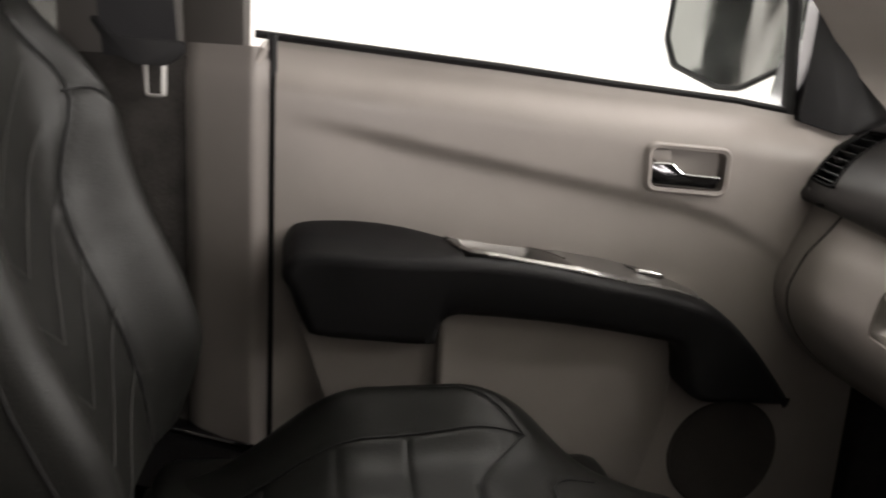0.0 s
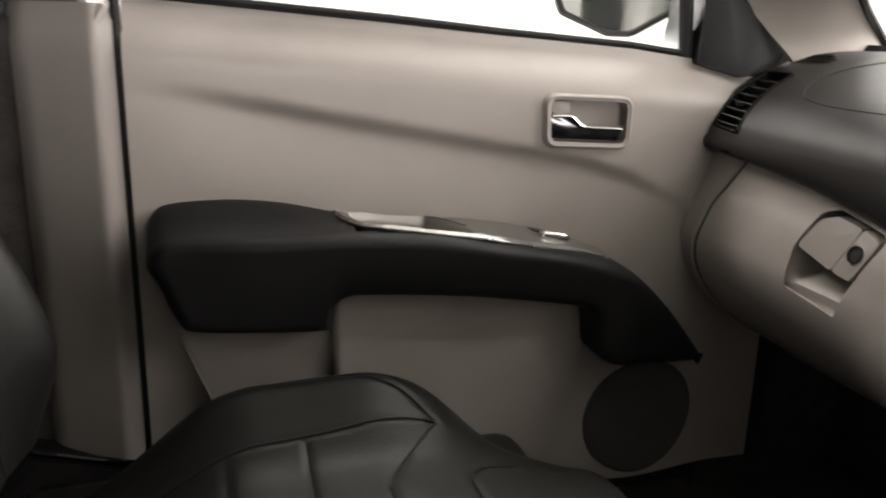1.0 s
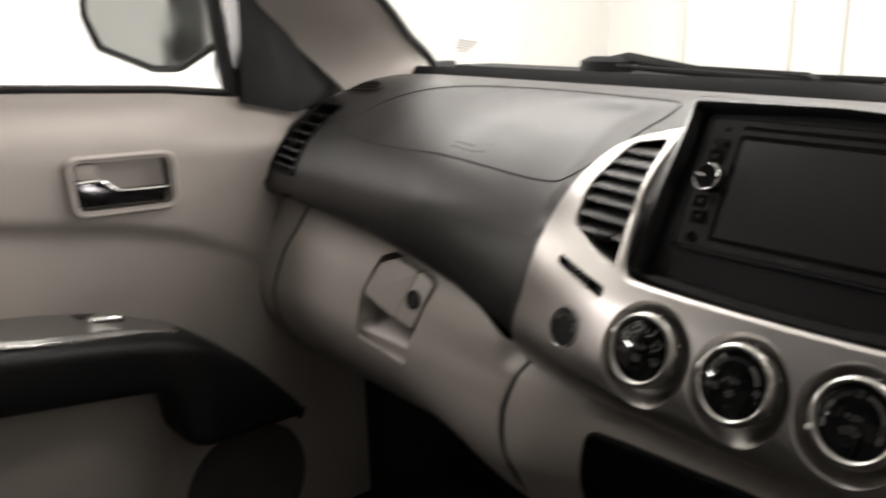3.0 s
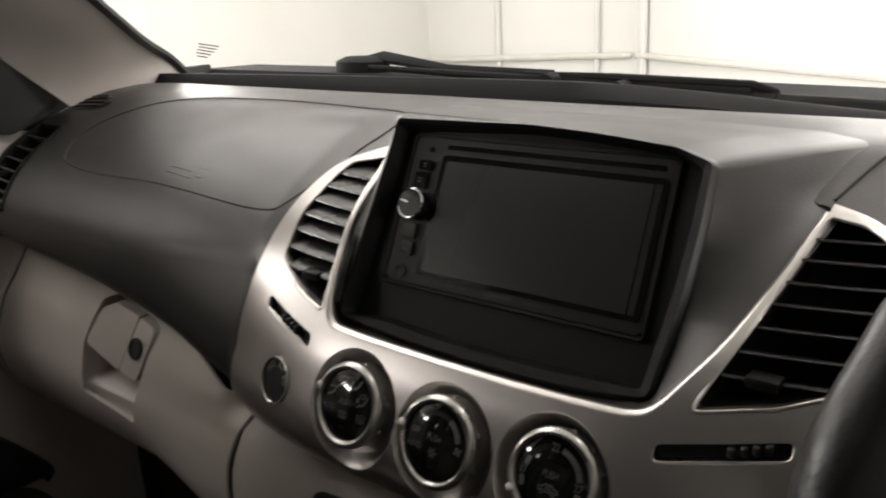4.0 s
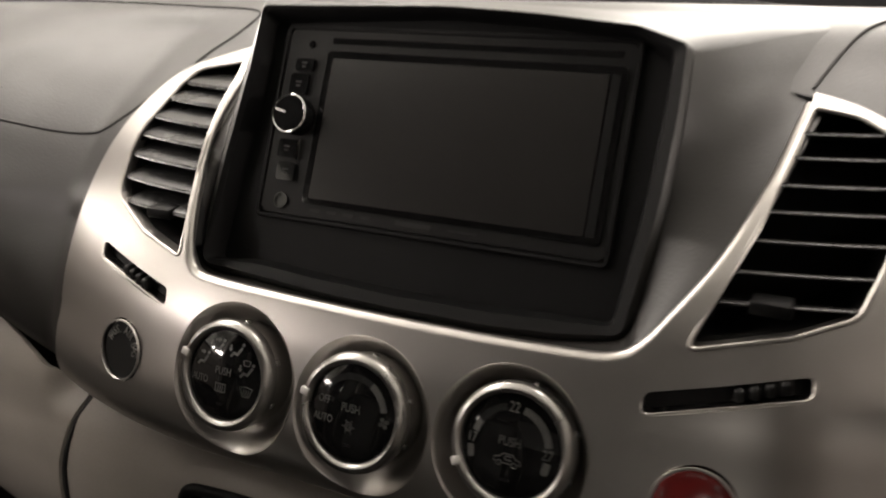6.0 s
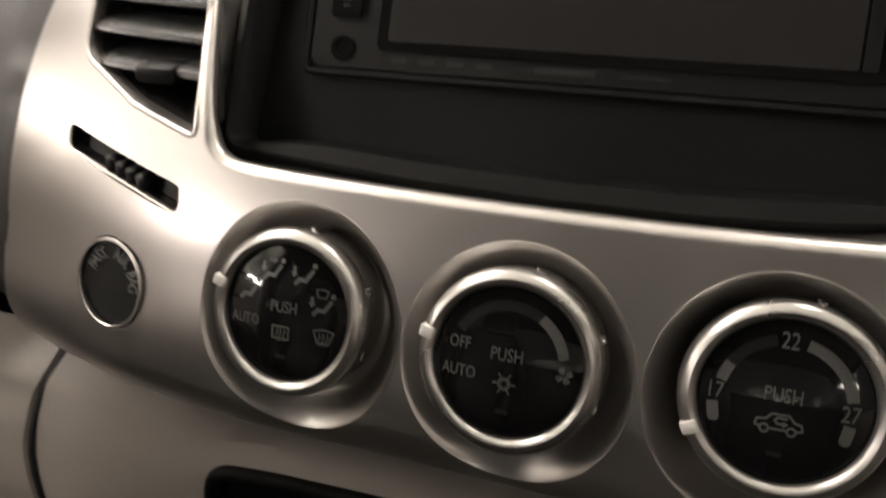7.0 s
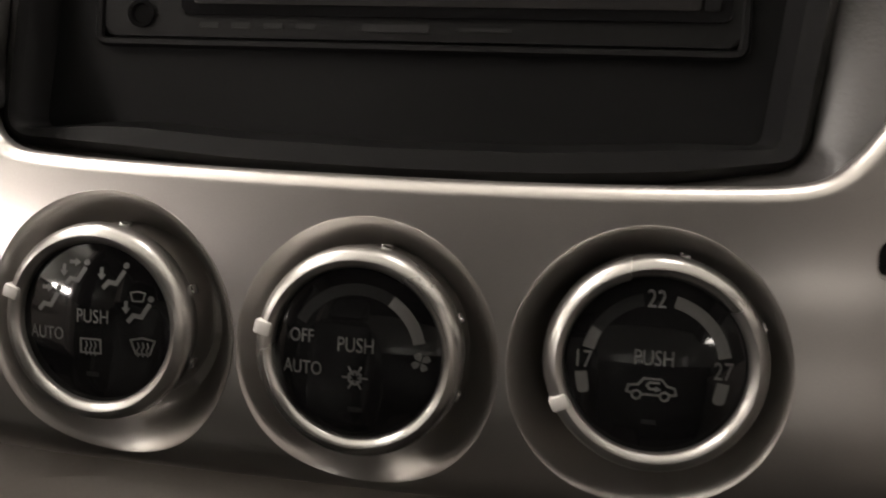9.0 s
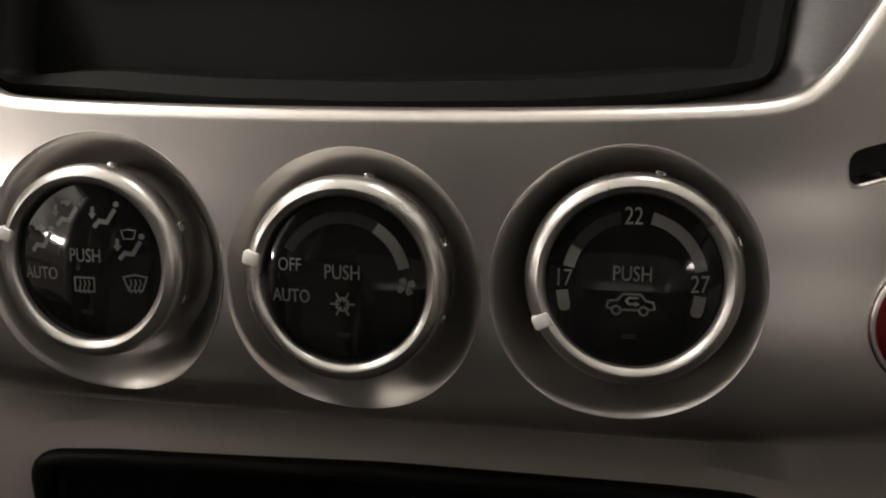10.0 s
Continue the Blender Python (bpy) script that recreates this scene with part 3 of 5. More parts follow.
# vents at the end of the dashboard
def patch(corners, u, v):
    a, b, c, d = (Vector(p) for p in corners)
    return (a * (1 - u) + b * u) * (1 - v) + (d * (1 - u) + c * u) * v


END_VENT = ((-0.648, 0.0, 0.572), (-0.592, 0.0, 0.569), (-0.613, 0.0, 0.637), (-0.671, 0.0, 0.636))
TOPZ, TOPY = [p[1] for p in TOP if p[1] < 0.6665 and p[0] < 0.86][::-1], [p[0] for p in TOP if p[1] < 0.6665 and p[0] < 0.86][::-1]


def on_pad(u, v, off):
    """A point over the end vent's opening, off metres out from the pad."""
    p = patch(END_VENT, u, v)
    back, down = end_fall(p.x)
    z = p.z + down
    y, y2 = interp(z, TOPZ, TOPY), interp(z + 0.004, TOPZ, TOPY)
    n = Vector((0, -0.004, y2 - y)).normalized()
    return Vector((p.x, y + back, p.z)) + n * off


border = [(0.05, 0), (0.5, -0.01), (0.95, 0), (1, 0.05), (1, 0.35), (1, 0.65), (1, 0.95), (0.95, 1), (0.5, 1), (0.05, 1), (0, 0.95), (0, 0.65), (0, 0.35), (0, 0.05)]
END_HOLE = [(p.x, p.z) for p in (on_pad(u, v, 0.0) for u, v in border)]
vent = part("end_vent", tube(spline([on_pad(u, v, 0.0) for u, v in border], 5), 0.0026, True, 10), FRAME, dash, "black outlet frame with slats at the dashboard end")
part("vent_duct", loft([[tuple(on_pad(u, v, -0.001)) for u, v in border], [tuple(on_pad(0.5 + (u - 0.5) * 0.94, v, -0.022)) for u, v in border]], False, True), DULL, vent)
for k in range(7):
    v = 0.085 + 0.132 * k
    slat = part("slat", sheet(lambda u, w: tuple(on_pad(0.03 + 0.94 * u, v + 0.035 * w, -0.0012 - 0.012 * w)), 6, 3, 0.0011), VENTSLAT, vent)
    part("slat_edge", tube([on_pad(0.03 + 0.94 * n / 6, v, -0.0012) for n in range(7)], 0.0008, n=6), VENTSLAT, slat)
tab = on_pad(0.6, 0.42, 0.001)
part("vent_tab", box(tab.x - 0.007, tab.x + 0.007, tab.y - 0.004, tab.y + 0.004, tab.z - 0.002, tab.z + 0.003, 0.001), FRAME, vent)
part("end_vent_catch", box(-0.615, -0.600, 0.630, 0.638, 0.541, 0.545, 0.001), FRAME, dash)

DEMIST = rounded([(-0.700, 0.778), (-0.645, 0.758), (-0.606, 0.763), (-0.597, 0.776), (-0.625, 0.794), (-0.70, 0.800)], 0.008)


def demist_z(x, y):
    back, down = end_fall(x)
    return pad_z(x, y - back) - down


demist = part("demister_outlet", loft([[(x, y, demist_z(x, y) + 0.001) for x, y in DEMIST], [(-0.65 + (x + 0.65) * 0.94, 0.778 + (y - 0.778) * 0.85, demist_z(x, y) + 0.0022) for x, y in DEMIST],
               [(-0.65 + (x + 0.65) * 0.92, 0.778 + (y - 0.778) * 0.8, demist_z(x, y) + 0.001) for x, y in DEMIST]], False, True), BLACK, dash, "small black demister outlet")
for k in range(3):
    y = 0.768 + 0.009 * k
    part("slat", tube([(-0.69, y, demist_z(-0.69, y) + 0.0010), (-0.65, y, demist_z(-0.65, y) + 0.0010), (-0.612, y, demist_z(-0.61, y) + 0.0010)], 0.0009, n=6), FRAME, demist)

# ---------------------------------------------------------------- the silver centre stack
stack = thing("centre_stack", (0, 0.62, 0.455), "satin silver centre stack with outlets and three round climate knobs", "centre stack")
WING_L = [(-0.150, 0.650), (-0.174, 0.644), (-0.194, 0.636), (-0.203, 0.618), (-0.209, 0.591), (-0.2125, 0.559), (-0.2145, 0.525), (-0.2165, 0.495), (-0.2150, 0.472), (-0.196, 0.4590), (-0.15, 0.4525)]
WING_R = [(0.15, 0.4525), (0.196, 0.4590), (0.221, 0.472), (0.227, 0.495), (0.228, 0.525), (0.228, 0.559), (0.2275, 0.591), (0.2250, 0.612), (0.2184, 0.6225), (0.2064, 0.6302), (0.1852, 0.6385), (0.1675, 0.6425), (0.152, 0.6450)]
OUTLINE = spline(WING_L, 5, False) + spline([(-0.10, 0.4490), (0.0, 0.4475), (0.10, 0.4490)], 4, False) + spline(WING_R, 5, False)
BLACK_LINE = spline([(-0.1450, 0.646), (-0.1408, 0.638), (-0.1310, 0.617), (-0.1225, 0.598), (-0.1172, 0.581), (-0.1130, 0.5690), (-0.1070, 0.5610), (-0.090, 0.5585), (-0.045, 0.5575), (0.0, 0.5572),
                     (0.045, 0.5574), (0.090, 0.5586), (0.1085, 0.5602), (0.1175, 0.5650), (0.1265, 0.575), (0.1420, 0.596), (0.1535, 0.620), (0.1590, 0.6365), (0.1605, 0.6415)], 4, False)


def outward(line, d):
    """An open line moved sideways, to the right of its own direction."""
    out = []
    for k, p in enumerate(line):
        a, b = Vector(line[max(k - 1, 0)]), Vector(line[min(k + 1, len(line) - 1)])
        t = (b - a).normalized()
        out.append((p[0] + t.y * d[k], p[1] - t.x * d[k]))
    return out


EDGE_R = [0.0050 - (0.0026 if x < 0 else 0.0016) * smoothstep(0.558, 0.574, z) for x, z in BLACK_LINE]
EDGE_LINE = outward(BLACK_LINE, EDGE_R)
NOTCH = EDGE_LINE + [(0.164, 0.70), (-0.152, 0.70)]
VENT_L = rounded([(-0.1175, 0.5620), (-0.148, 0.5690), (-0.179, 0.581), (-0.1865, 0.606), (-0.182, 0.637), (-0.1495, 0.6425), (-0.1275, 0.606)], [0.003, 0.02, 0.012, 0.03, 0.010, 0.004, 0.03], 5)
VENT_R = rounded([(0.1345, 0.5625), (0.172, 0.5700), (0.1935, 0.5775), (0.2010, 0.596), (0.2060, 0.6225), (0.2000, 0.6300), (0.184, 0.6365), (0.1645, 0.6390), (0.1535, 0.603)], [0.003, 0.03, 0.008, 0.04, 0.008, 0.010, 0.03, 0.003, 0.04], 5)
SLOT_L = rounded([(-0.1790, 0.5600), (-0.1212, 0.5480), (-0.1202, 0.5386), (-0.1782, 0.5512)], [0.003, 0.003, 0.004, 0.003], 4)
SLOT_R = rounded([(0.1220, 0.5470), (0.1825, 0.5590), (0.1825, 0.5505), (0.1220, 0.5382)], [0.0042, 0.0038, 0.0038, 0.0042], 4)


PAD_HOLE = [(x * 0.997, z - 0.0015 if z > 0.5 else z - 0.03) for x, z in OUTLINE]
part("upper_pad", boolean(boolean(sheet(pad_place, 240, COUNT - 1, 0.003, 1), prism(PAD_HOLE, 0.50, 0.98)), prism(END_HOLE, 0.58, 0.80)), PAD, dash, "charcoal grained upper pad")


def stack_place(u, v):
    x, z = -0.24 + 0.48 * u, 0.4405 + 0.2245 * v
    return (x, face_y(x, z), z)


LEAN_K = radians(22)
NORMAL_K = Vector((0, -math.cos(LEAN_K), math.sin(LEAN_K)))
KNOBS = [frame_at(Vector((x, y, 0.5180)) - NORMAL_K * 0.0152, NORMAL_K) for x, y in ((-0.0740, 0.6025), (0.0, 0.5990), (0.0735, 0.6045))]
BOWLS = [Matrix.Translation((dx, dy, 0.0)) @ Matrix.Diagonal((sx, sy, 1, 1)) for dx, dy, sx, sy in ((0.0017, -0.0020, 1.03, 1.075), (0.0002, -0.0028, 1.0, 1.05), (-0.0018, -0.0024, 0.98, 1.03))]
panel = boolean(sheet(stack_place, 120, 90, 0.006, -1), prism(OUTLINE, 0.50, 0.95), "INTERSECT")
for cutter in (NOTCH, VENT_L, VENT_R, SLOT_L, SLOT_R, circle(-0.1497, 0.5118, 0.0158), circle(0.147, 0.508, 0.0165)):
    panel = boolean(panel, prism(cutter, 0.50, 0.95))
for m, dish in zip(KNOBS, BOWLS):
    panel = boolean(panel, moved(turned([(0.0350, -0.03), (0.0350, 0.03)], 64), m @ dish))
part("silver_panel", panel, SILVER, stack, "satin silver painted panel")


def under_face(x, z, d):
    """A point d metres under the face of the stack, along its normal."""
    slope = (face_y(x, z + 0.002) - face_y(x, z - 0.002)) / 0.004
    n = Vector(((bow(x + 0.001) - bow(x - 0.001)) / 0.002, -1.0, slope)).normalized()
    return tuple(Vector((x, face_y(x, z), z)) - n * d)


LOWER_EDGE = [(x, z + 0.0012) for x, z in OUTLINE if z < 0.475]
part("lower_edge", tube([under_face(x, z, 0.0028) for x, z in LOWER_EDGE], 0.0029, n=10), SILVER, stack, "rolled lower edge of the silver panel")
part("panel_edge", tube([under_face(x, z, r) for (x, z), r in zip(EDGE_LINE, EDGE_R)], EDGE_R, n=14), SILVER, stack, "rounded bright edge of the silver panel")


def bowl(m, r=0.0353):
    """A dish whose rim lies on the curved panel."""
    loops = []
    for rad in (1.012, 1.0, 0.985, 0.965, 0.94, 0.91, 0.875, 0.84, 0.80, 0.76, 0.72, 0.60):
        loop = []
        for k in range(72):
            a = 2 * math.pi * k / 72
            p = Vector((r * math.cos(a), r * math.sin(a), 0.0))
            for _ in range(4):
                w = m @ p
                p.z += (w.y - face_y(w.x, w.z)) * 0.95
            s = min(1.0, max(0.0, (1 - rad) / 0.28))
            h = p.z + (-0.0045 - p.z) * (0.45 * s + 0.55 * smoothstep(0.0, 1.0, s)) - (0.0008 if rad > 1.005 else -0.0003)
            loop.append(tuple(m @ Vector((rad * r * math.cos(a), rad * r * math.sin(a), h))))
        loops.append(loop)
    return loft(loops, False, True)


def rim(outline, radius, mat, name, parent, off=0.0):
    return part(name, tube([(x, face_y(x, z) + off, z) for x, z in outline], radius, True, 8), mat, parent)


for side, outline, span in ((-1, VENT_L, 1), (1, VENT_R, 1)):
    vent = rim(outline, 0.0011, SILVER, "centre_outlet", stack, 0.0004)
    tagged(vent, "air outlet with black horizontal slats and silver rim")
    cx, cz = sum(p[0] for p in outline) / len(outline), sum(p[1] for p in outline) / len(outline)
    part("outlet_duct", loft([[(x, face_y(x, z) + 0.004, z) for x, z in outline], [(cx + (x - cx) * 0.97, face_y(x, z) + 0.05, cz + (z - cz) * 0.97 - 0.006) for x, z in outline]], False, True), RUBBER, vent)
    for z in (0.5785, 0.5885, 0.5985, 0.6075, 0.6155, 0.6235, 0.6305):
        cross = []
        for (x0, z0), (x1, z1) in zip(outline, outline[1:] + outline[:1]):
            if (z0 - z) * (z1 - z) < 0:
                cross.append(x0 + (x1 - x0) * (z - z0) / (z1 - z0))
        if len(cross) < 2:
            continue
        a, b = min(cross) + 0.0012, max(cross) - 0.0012
        def blade(u, v):
            x = a + (b - a) * u
            return (x, face_y(x, z) + 0.003 + 0.020 * v, z + (0.0050 * v - 0.003 * v * v if side < 0 else -0.0082 * v))
        slat = part("slat", sheet(blade, 8, 5, 0.0014), SLAT, vent)
        part("slat_edge", tube([(a + (b - a) * k / 8, face_y(a + (b - a) * k / 8, z) + 0.0032, z) for k in range(9)], 0.0010 if side < 0 else 0.0006, n=8), SLAT, slat, "rounded leading edge of the slat")
    tx = cx + (-0.016 if side > 0 else 0.014)
    part("outlet_tab", box(tx - 0.008, tx + 0.008, face_y(tx, 0.578) - 0.001, face_y(tx, 0.578) + 0.010, 0.5755, 0.5815, 0.0015), FRAME, vent)
for outline, x0 in ((SLOT_L, -0.155), (SLOT_R, 0.157)):
    slot = rim(outline, 0.0008, SILVER, "slider_slot", stack, 0.0011)
    tagged(slot, "narrow black slot with a ribbed slider")
    part("slot_bed", loft([[(x, face_y(x, z) + 0.003, z) for x, z in outline], [(x, face_y(x, z) + 0.007, z) for x, z in outline]], False, True), BLACK, slot)
    lean = math.atan2(outline[8][1] - outline[0][1], outline[8][0] - outline[0][0])
    for k in range(4):
        x = x0 + 0.0052 * k
        z = 0.5485 + (-0.229 if x < 0 else 0.25) * (x - (-0.151 if x < 0 else 0.153))
        part("slider_rib", moved(box(-0.0021, 0.0021, -0.004, 0.004, -0.0030, 0.0030, 0.0016, 3), Matrix.Translation((x, face_y(x, z) + 0.0042, z))), BLACK, slot)


def disc(x, mat, name, label, dome):
    z = 0.5118 if x < 0 else 0.508
    k = 0.96 if x < 0 else 1.0
    m = frame_at((x, face_y(x, z), z), ((bow(x + 0.001) - bow(x - 0.001)) / 0.002, -1, 0.36))
    ob = part(name, moved(turned([(0.0163 * k, -0.006), (0.0163 * k, -0.002), (0.0155 * k, -0.001), (0.010, -0.001 + dome * 0.7), (0.0, -0.001 + dome)], 48), m), mat, stack, label)
    part("disc_rim", moved(tube([(0.0164 * k * math.cos(a), 0.0164 * k * math.sin(a), 0.0008) for a in (2 * math.pi * n / 48 for n in range(48))], 0.0007, True, 6), m), SILVER, ob)
    return ob, m


lamp, m = disc(-0.1497, BLACK, "airbag_lamp", "round dark warning lamp lettered PASS. AIR BAG", 0.0004)
word = "PASS. AIR BAG"
for k, ch in enumerate(word):
    if ch != " ":
        a = radians(155 - 153 * k / (len(word) - 1))
        part("letter", lettering(ch, 0.0066, m @ Matrix.Translation((0.0110 * math.cos(a), 0.0110 * math.sin(a), 0.0)) @ Matrix.Rotation(a - math.pi / 2, 4, "Z") @ Matrix.Diagonal((0.72, 1, 1, 1)), 0.0003), LEGEND, lamp)
disc(0.147, RED, "hazard_switch", "round dark red hazard switch", 0.003)

# climate knobs: places on a face are in millimetres from its middle
def bar(x, y, w, h, turn=0.0):
    return moved(box(-w / 2, w / 2, -h / 2, h / 2, -0.15, 0.15, 0.0), Matrix.Translation((x, y, 0)) @ Matrix.Rotation(radians(turn), 4, "Z"))


def stroke(points, w):
    """A printed line through the points."""
    bits = []
    for (x0, y0), (x1, y1) in zip(points, points[1:]):
        d = math.hypot(x1 - x0, y1 - y0)
        bits.append(bar((x0 + x1) / 2, (y0 + y1) / 2, d + w * 0.7, w, math.degrees(math.atan2(y1 - y0, x1 - x0))))
    return bits


def solid(points):
    return prism(points, -0.15, 0.15, "z")


def arrow(x, y, turn):
    m = Matrix.Translation((x, y, 0)) @ Matrix.Rotation(radians(turn), 4, "Z")
    return [moved(solid([(-1.7, -0.5), (0.1, -0.5), (0.1, -1.2), (1.7, 0.0), (0.1, 1.2), (0.1, 0.5), (-1.7, 0.5)]), m)]


def airflow(x, y, up=True, down=True, screen=False):
    """A plain airflow mark: a seat line with a dot and arrows."""
    bits = stroke([(x - 2.6, y - 3.0), (x - 1.3, y - 1.5), (x + 0.9, y - 1.8), (x + 2.9, y + 1.4)], 1.2) + [solid(circle(x + 3.4, y + 3.1, 0.85, 12))]
    if up:
        bits += arrow(x - 0.2, y + 3.0, 0)
    if down:
        bits += arrow(x - 3.4, y + 0.6, -90)
    if screen:
        bits += stroke([(x - 2.2, y + 4.6), (x - 0.2, y + 5.0), (x + 1.8, y + 4.6), (x + 1.2, y + 2.4), (x - 1.6, y + 2.4), (x - 2.2, y + 4.6)], 0.35)
    return bits


def defrost(x, y, flared):
    w = 1.0 if flared else 0.0
    bits = stroke([(x - 2.9 + w, y - 2.2), (x - 2.9 - w * 0.4, y + 1.6), (x, y + 1.6 + w * 0.7), (x + 2.9 + w * 0.4, y + 1.6), (x + 2.9 - w, y - 2.2), (x - 2.9 + w, y - 2.2)], 0.5)
    return bits + [bit for d in (-1.3, 0.0, 1.3) for bit in stroke([(x + d, y + 0.9), (x + d + 0.3, y - 0.2), (x + d - 0.3, y - 1.2), (x + d, y - 2.8)], 0.4)]


def solid_tab(x, y, turn):
    """A printed tab with a round lower end."""
    m = Matrix.Translation((x, y, 0)) @ Matrix.Rotation(radians(turn), 4, "Z")
    return [moved(solid(rounded([(-1.5, 2.6), (-1.5, -2.8), (1.5, -2.8), (1.5, 2.6)], [0.1, 1.4, 1.4, 0.1], 4)), m)]


def arc(a0, a1, r0, r1, step=2.0, fill=0.55):
    n = int(abs(a1 - a0) / step)
    bits = []
    for k in range(n + 1):
        a = radians(a0 + (a1 - a0) * k / n)
        r = (r0 + r1) / 2
        bits.append(bar(r * math.cos(a), r * math.sin(a), (r1 - r0), step * fill * r * math.pi / 180, math.degrees(a)))
    return bits


def climate_knob(m, dish, pointer, words, marks, faint):
    mm = m @ Matrix.Translation((0, 0, 0.0152)) @ Matrix.Diagonal((0.001, 0.001, 0.001, 1))
    knob = part("climate_knob", moved(turned([(0.0262, -0.0085), (0.0262, 0.0085), (0.0255, 0.0095), (0.0, 0.0095)], 72), m), SILVER, stack, "round climate knob with satin ring and gloss black face")
    part("knob_bowl", bowl(m @ dish), SILVER, knob, "dished silver surround")
    part("knob_ring", moved(turned([(0.0258, 0.0082), (0.0270, 0.0092), (0.0273, 0.0115), (0.0268, 0.0142), (0.0256, 0.0160), (0.0240, 0.0166), (0.0226, 0.0160), (0.0219, 0.0148), (0.0219, 0.0100)], 72), m), RING, knob, "satin silver ring")
    part("knob_face", moved(turned([(0.0222, 0.0110), (0.0220, 0.0136), (0.0200, 0.01405), (0.0170, 0.01455), (0.0130, 0.01505), (0.0085, 0.0154), (0.0040, 0.0156), (0.0, 0.01565)], 64), m), GLOSS, knob, "gloss black lettered face")
    a = radians(pointer)
    part("pointer", moved(box(0.0226, 0.0272, -0.0019, 0.0019, 0.0105, 0.0172, 0.0008), m @ Matrix.Rotation(a, 4, "Z")), PALE, knob, "pale pointer on the ring")
    for deg in (78, 22, -22):
        part("index_dot", moved(box(0.0268, 0.0280, -0.0014, 0.0014, 0.0070, 0.0100, 0.0005), m @ Matrix.Rotation(radians(deg), 4, "Z")), CHROME, knob)
    def domed(bm):
        for v in bm.verts:
            r = math.hypot(v.co.x, v.co.y)
            v.co.z = v.co.z * 0.6 + interp(r, (0, 4, 8.5, 13, 17, 20, 22), (0.45, 0.40, 0.2, -0.15, -0.65, -1.15, -1.6)) + 0.02
        return moved(bm, mm)

    for text, size, x, y in words:
        part("lettering", domed(lettering(text, size, Matrix.Translation((x, y, 0)) @ Matrix.Diagonal((0.76, 1, 1, 1)), 0.12)), PRINT, knob)
    for group in marks:
        tagged(part("mark", domed(joined(*group)), PRINT, knob), kind="stuff" if len(group) > 1 else "")
    for group in faint:
        tagged(part("faint_mark", domed(joined(*group)), FAINT, knob), kind="stuff" if len(group) > 1 else "")
    return knob


climate_knob(KNOBS[0], BOWLS[0], 163, [("PUSH", 5.3, -0.2, 1.9), ("AUTO", 5.0, -14.2, -3.6)],
             [airflow(-5.6, 13.4), airflow(5.6, 13.2, False), airflow(-13.8, 6.0, True, False), airflow(12.8, 4.6, False, True, True), defrost(-0.8, -5.8, False), defrost(14.0, -5.2, True)],
             [[bar(-0.6, -14.0, 3.6, 1.3)]])
SNOW = [bit for k in range(6) for bit in stroke([(0.9 * math.cos(k * 1.0472), -6.0 + 0.9 * math.sin(k * 1.0472)), (3.2 * math.cos(k * 1.0472), -6.0 + 3.2 * math.sin(k * 1.0472))], 0.5)]
SNOW += stroke([(1.7 * math.cos(k * 1.0472 + 0.52), -6.0 + 1.7 * math.sin(k * 1.0472 + 0.52)) for k in range(7)], 0.6)
FAN = [solid([(16.6 + r * math.cos(a + k * 1.5708), -0.8 + r * math.sin(a + k * 1.5708)) for r, a in ((0.2, 0.4), (1.6, -0.1), (2.5, 0.2), (2.5, 0.8), (1.5, 1.1))]) for k in range(4)]
climate_knob(KNOBS[1], BOWLS[1], 168, [("PUSH", 5.4, 0.0, 2.2), ("AUTO", 5.0, -14.0, -4.6), ("OFF", 5.0, -14.4, 3.6)],
             [SNOW, FAN, arc(58, 14, 15.0, 17.9, 1.6, 0.95)],
             [arc(152, 60, 15.0, 17.9, 2.0, 0.55), [bar(0.0, -14.4, 3.6, 1.2)]])
CAR = stroke([(-6.4, -6.4), (-6.0, -4.9), (-3.8, -4.6), (-2.4, -3.0), (1.8, -3.0), (3.2, -4.6), (5.0, -5.0), (5.4, -6.6), (4.0, -6.8)], 0.5) + stroke([(-6.4, -6.6), (-5.2, -6.8)], 0.5) + stroke([(-2.8, -7.0), (1.4, -7.0)], 0.5)
CAR += stroke([(-4.0 + 1.1 * math.cos(k * 0.785), -7.2 + 1.1 * math.sin(k * 0.785)) for k in range(9)], 0.5) + stroke([(2.7 + 1.1 * math.cos(k * 0.785), -7.2 + 1.1 * math.sin(k * 0.785)) for k in range(9)], 0.5)
CAR += stroke([(1.2, -3.9), (-1.0, -3.9), (-1.6, -4.7), (-1.0, -5.5), (0.6, -5.5)], 0.6) + [solid([(0.4, -4.7), (1.8, -5.5), (0.4, -6.3)])]
climate_knob(KNOBS[2], BOWLS[2], 206, [("PUSH", 5.4, -0.4, 2.0), ("22", 6.2, -0.6, 16.3), ("17", 6.2, -17.4, 0.2), ("27", 6.2, 16.0, -0.2)],
             [CAR, solid_tab(-17.2, -5.4, 10), solid_tab(15.8, -5.6, -10), arc(76, 30, 15.0, 17.9, 1.6, 0.8), arc(168, 150, 15.0, 17.9, 1.4, 0.95), arc(30, 12, 15.0, 17.9, 1.4, 0.95)],
             [arc(150, 104, 15.0, 17.9, 2.0, 0.55), [bar(-0.6, -14.0, 3.6, 1.2)]])

# ---------------------------------------------------------------- head unit and its surround
N_R = Vector((0, -0.894, 0.447))
SUR = frame_at((0, 0.646, 0.555), N_R)     # x across, y up the face, z towards the seats
RAD = frame_at((0, 0.667, 0.579), N_R)


def loop_at(m, outline, h):
    return [tuple(m @ Vector((a, b, h))) for a, b in outline]


